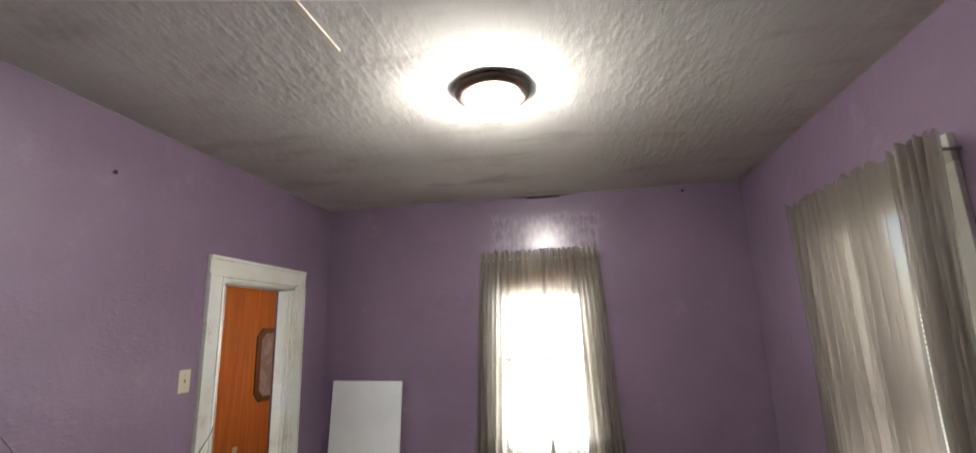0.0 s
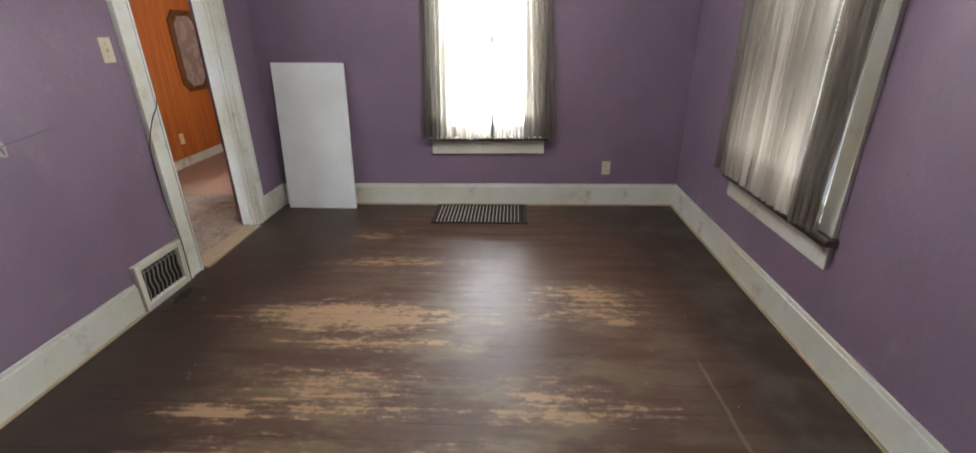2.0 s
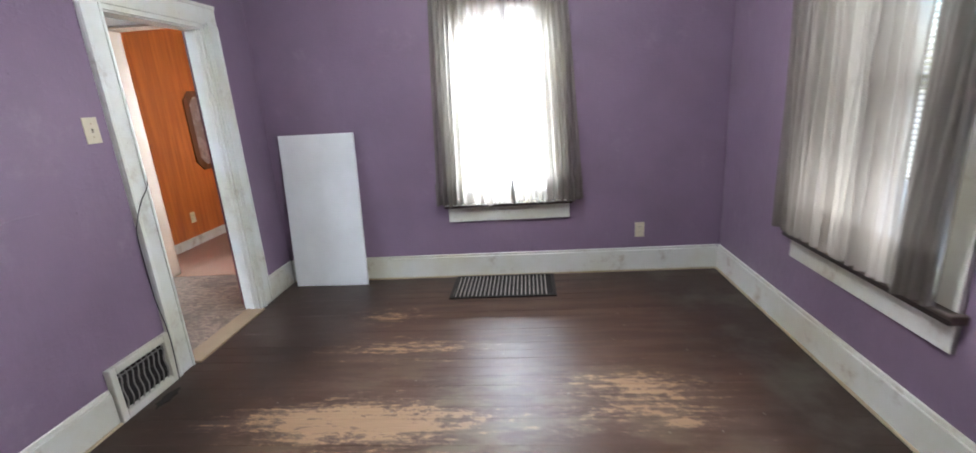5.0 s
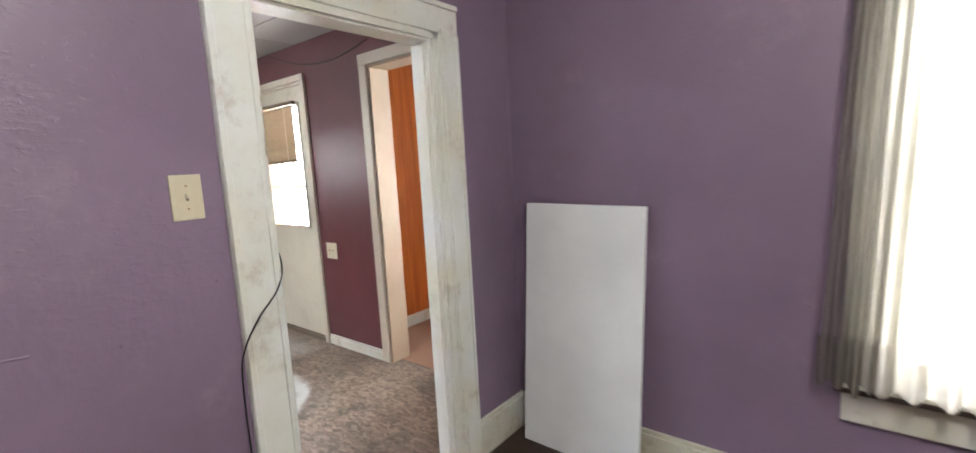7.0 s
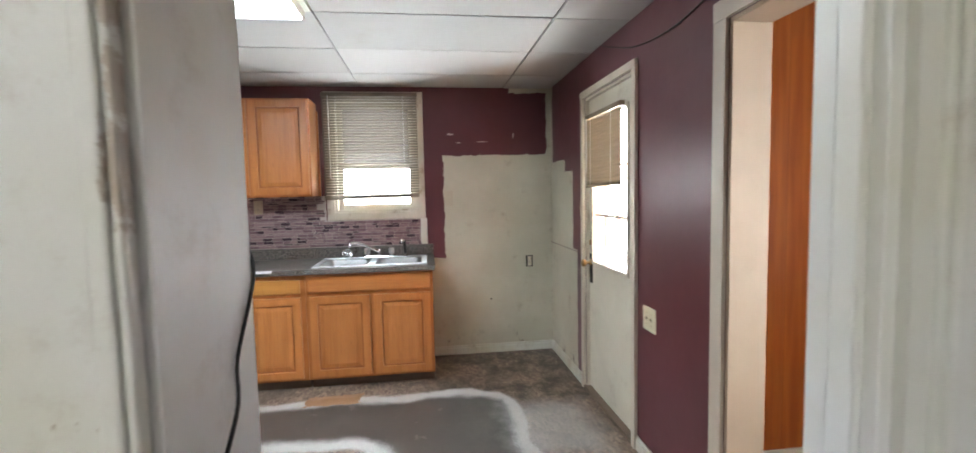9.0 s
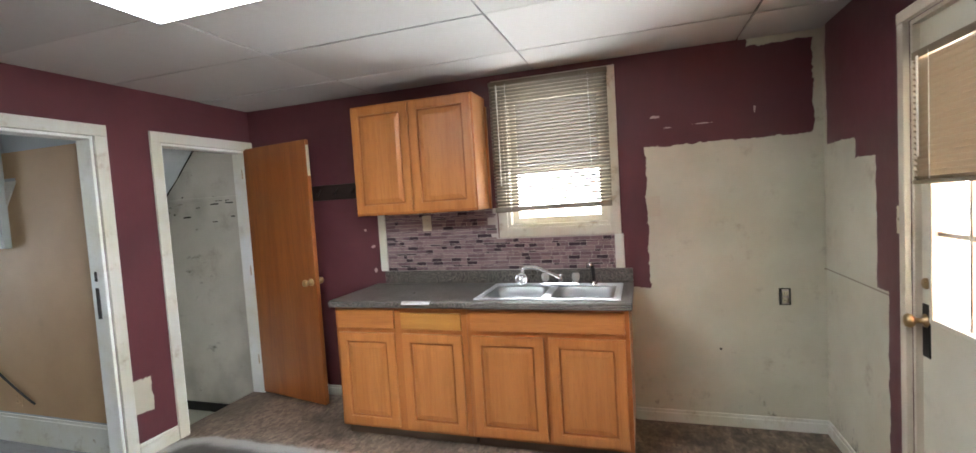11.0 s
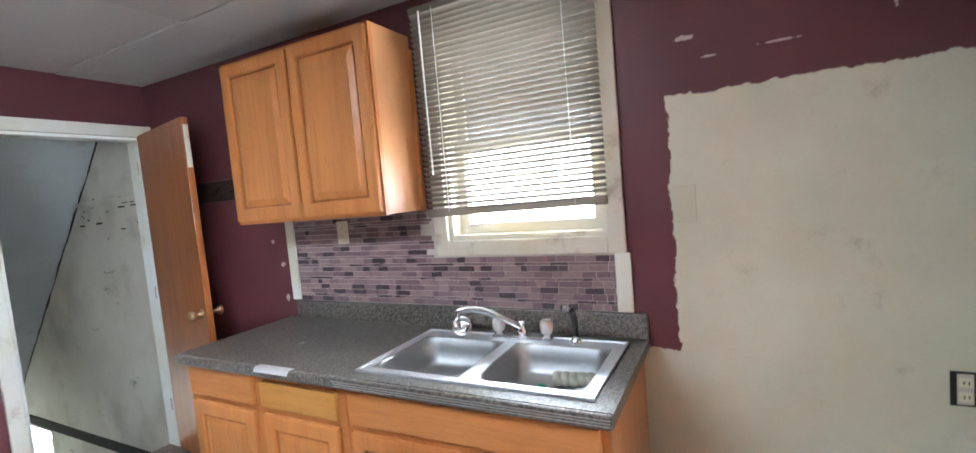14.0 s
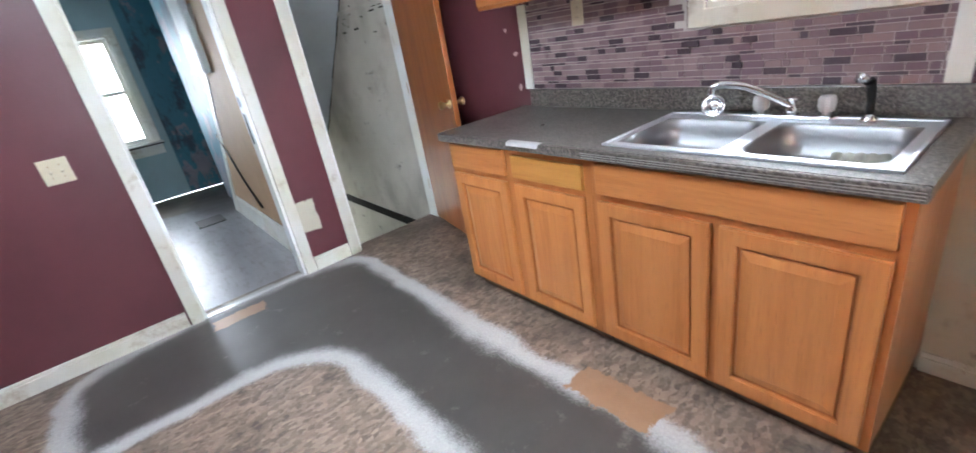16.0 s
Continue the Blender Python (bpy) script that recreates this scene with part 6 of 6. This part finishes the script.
structure("threshold_outside", GREYWOOD, "worn wooden sill under the outside door", "threshold", lambda bm: box(bm, -2.83, KN - 0.02, 0.0, -2.03, KN + 0.16, 0.028, 0.005))

# troffer
tr = thing("ceiling_light", (-1.765, -2.145, KH), "lit rectangular fluorescent ceiling panel", "ceiling light")
boxes("frame", CREAMTRIM, tr, (-2.045, -2.72, KH - 0.05, -2.035, -1.56, KH - 0.005), (-1.495, -2.72, KH - 0.05, -1.485, -1.56, KH - 0.005), (-2.035, -2.72, KH - 0.05, -1.495, -2.71, KH - 0.005), (-2.035, -1.57, KH - 0.05, -1.495, -1.56, KH - 0.005), bevel=0.003)
boxes("housing", TRIM, tr, (-2.065, -2.755, KH - 0.004, -1.465, -1.535, KH + 0.05), bevel=0.002)
boxes("diffuser", TUBEGLOW, tr, (-2.034, -2.709, KH - 0.055, -1.496, -1.571, KH - 0.03), bevel=0.006, label="glowing white diffuser")

# wire along the kitchen wall top
bm = bmesh.new()
tube(bm, smooth_path([(-1.2, KN - 0.006, 2.23), (-1.6, KN - 0.006, 2.17), (-2.0, KN - 0.006, 2.2), (-2.35, KN - 0.006, 2.3), (-2.5, KN - 0.006, KH)], 6), 0.004, 6)
tagged(part("wall_wire", bm, DARKWOOD, smooth=True), "thin dark wire sagging along the top of the wall", "wire")

# ---------------------------------------------------------------- back room and stairs
brd = thing("hardboard_sheet", (-2.61, -5.1, 0.2), "bare tan hardboard sheet on the pale wall", "wall board")
bm = bmesh.new()
prism(bm, -2.6195, -2.612, [(-4.22, 0.215), (-6.06, 0.215), (-4.85, 1.81), (-4.85, 1.85), (-5.58, 1.85), (-5.58, 2.02), (-4.22, 2.02)])
part("sheet", bm, TANBOARD, brd)
bm = bmesh.new()
tube(bm, smooth_path([(-2.606, -5.78, 0.85), (-2.6, -5.5, 0.68), (-2.596, -5.25, 0.5), (-2.596, -5.05, 0.38), (-2.598, -4.9, 0.3)], 6), 0.008, 6)
tagged(part("loose_wire", bm, BLACK), "dark wire trailing down the hardboard", "wire")
fb = thing("fuse_box", (-2.61, -5.17, 1.38), "pale painted metal box on the hardboard wall", "fuse box")
boxes("case", BOXPAINT, fb, (-2.612, -5.4, 1.38, -2.565, -4.96, 2.1), bevel=0.006)
boxes("cover", BOXPAINT, fb, (-2.565, -5.385, 1.395, -2.559, -4.975, 2.085), bevel=0.003)
wall_plate("wall_outlet", "tan painted-over outlet low on the hardboard", (-2.612, -5.09, 0.32), "+x", 0.07, 0.114, [("socket", 0)], mat=TANBOARD, cat="outlet")
jm = thing("door_latch", (-2.545, KS - 0.08, 1.0), "old black iron latch on the back room jamb", "latch")
boxes("strike_plate", BLACKMETAL, jm, (-2.522, KS - 0.085, 0.93, -2.519, KS - 0.055, 1.12))
boxes("strike_plate", BLACKMETAL, jm, (-2.522, KS - 0.08, 1.16, -2.518, KS - 0.06, 1.22))
gr = thing("floor_register", (-2.3, -6.2, 0), "small dark register in the grey floor", "floor register")
boxes("frame", BLACKMETAL, gr, (-2.45, -6.35, -0.002, -2.2, -6.05, 0.006), bevel=0.002)

for k in range(8):
    y = KS - 0.12 - 0.25 * k
    z = -0.19 * (k + 1)
    bm = bmesh.new()
    box(bm, KW + 0.02, y - 0.25, z - 0.04, -2.9, y + 0.02, z, 0.008)
    tagged(part("stair_tread", bm, GREYWOOD), "worn grey wooden cellar stair tread", "stair tread", group="cellar stairs")
    bm = bmesh.new()
    box(bm, KW + 0.02, y, z, -2.9, y + 0.012, z + 0.15)
    tagged(part("stair_riser", bm, GREYWOOD), "worn grey wooden cellar stair riser", "stair riser", group="cellar stairs")
bm = bmesh.new()
box(bm, KW + 0.02, -6.9, -0.24, KW + 0.03, KS - 0.13, -0.16)
tagged(part("trim_stair", bm, DARKGAP), "dark timber ledge along the stairwell wall", "trim", kind="structure")
bm = bmesh.new()
box(bm, KW + 0.02, -5.05, 1.645, KW + 0.034, KS - 0.13, 1.675, 0.003)
tagged(part("trim_stair_rail", bm, STAIRWHITE), "whitewashed batten on the stairwell wall", "trim", kind="structure")
bm = bmesh.new()
rnd = random.Random(21)
seam = [(KW + 0.022, -4.12 - 2.08 * f, 2.545 - 2.15 * f + rnd.uniform(-0.012, 0.004)) for f in [0.02 + 0.03 * k for k in range(38)]]
tube(bm, seam, [rnd.uniform(0.002, 0.009) for _ in seam], 6)
tagged(part("trim_soffit_joint", bm, DARKGAP), "ragged dark open seam below the sloping soffit", "trim", kind="structure")
bm = bmesh.new()
rnd = random.Random(5)
for k in range(16):
    y, z = -4.16 - rnd.uniform(0, 0.8), 1.62 + rnd.gauss(0, 0.03) - (0.1 if k % 3 == 0 else 0)
    w, h = rnd.uniform(0.02, 0.09), rnd.uniform(0.004, 0.012)
    box(bm, KW + 0.0205, y - w, z - h, KW + 0.0235, y, z, 0.001)
tagged(part("trim_stair_crack", bm, DARKGAP), "dark flaked crack across the whitewashed stairwell wall", "trim", kind="structure")
structure("floor_cellar", CONCRETE, "grey concrete cellar floor", "floor", lambda bm: box(bm, KW + 0.02, -6.9, -1.9, -2.9, KS - 0.12, -1.8))

# ---------------------------------------------------------------- pieces: tiles and boards
splash = structure("backsplash", GROUT, "mosaic backsplash of small purple, grey and dark tiles", "backsplash", lambda bm: slab(bm, "x", KW, KW + 0.004, -2.735, -1.05, 1.008, 1.444, [(-1.842, -1.0, 1.233, 1.5)]))
rnd = random.Random(12)
sizes = {}
for w in (0.028, 0.042, 0.056, 0.078):
    for h in (0.0128, 0.0255):
        bm = bmesh.new()
        box(bm, 0, -w / 2 + 0.0014, -h / 2 + 0.0012, 0.003, w / 2 - 0.0014, h / 2 - 0.0012)
        me = bpy.data.meshes.new("tile")
        bm.to_mesh(me)
        bm.free()
        me.materials.append(MOSAIC)
        sizes[w, h] = me
rest = bmesh.new()
z = 1.0095
count = 0
while z < 1.436:
    h = 0.0255 if rnd.random() < 0.62 else 0.0128
    y = -2.733
    while y < -1.05:
        w = rnd.choice((0.028, 0.042, 0.056, 0.056, 0.078, 0.078, 0.078))
        while y + w > -1.051 and w > 0.028:
            w = max(k for k in (0.028, 0.042, 0.056, 0.078) if k < w)
        if y + w > -1.03:
            break
        if not (z + h > 1.232 and y + w > -1.843):
            if y > -1.85 and z < 1.21 and count < 290:
                o = new("tile", sizes[w, h])
                o.location = (KW + 0.004, y + w / 2, z + h / 2)
                o.parent = splash
                count += 1
            else:
                a = (KW + 0.004, y + 0.0014, z + 0.0012)
                b = (KW + 0.007, y + w - 0.0014, z + h - 0.0012)
                v = [rest.verts.new((p[0], p[1], p[2])) for p in ((a[0], a[1], a[2]), (a[0], b[1], a[2]), (a[0], b[1], b[2]), (a[0], a[1], b[2]), (b[0], a[1], a[2]), (b[0], b[1], a[2]), (b[0], b[1], b[2]), (b[0], a[1], b[2]))]
                for q in ((4, 5, 6, 7), (0, 1, 5, 4), (1, 2, 6, 5), (2, 3, 7, 6), (3, 0, 4, 7)):
                    rest.faces.new([v[k] for k in q])
        y += w
    z += h
tagged(part("tile_field", rest, MOSAIC, splash), kind="stuff")

floor = structure("floor", DARKGAP, "brown painted board floor worn to bare wood", "floor", lambda bm: box(bm, -0.09, BS, -0.1, BX, 0, -0.012))
PW = 0.0826
bm = bmesh.new()
box(bm, 0, 0.0002, -0.012, BX, PW - 0.0002, 0.0)
es = [e for e in bm.edges if abs(e.verts[0].co.z) < 1e-6 and abs(e.verts[1].co.z) < 1e-6 and abs(e.verts[0].co.y - e.verts[1].co.y) < 1e-6]
bmesh.ops.bevel(bm, geom=es, offset=0.0006, segments=1, affect="EDGES")
me = bpy.data.meshes.new("plank")
bm.to_mesh(me)
bm.free()
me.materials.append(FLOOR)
y = -PW
rnd = random.Random(3)
while y > BS - PW:
    o = new("plank", me)
    o.location = (0, y, rnd.uniform(-0.0008, 0.0))
    o.parent = floor
    y -= PW
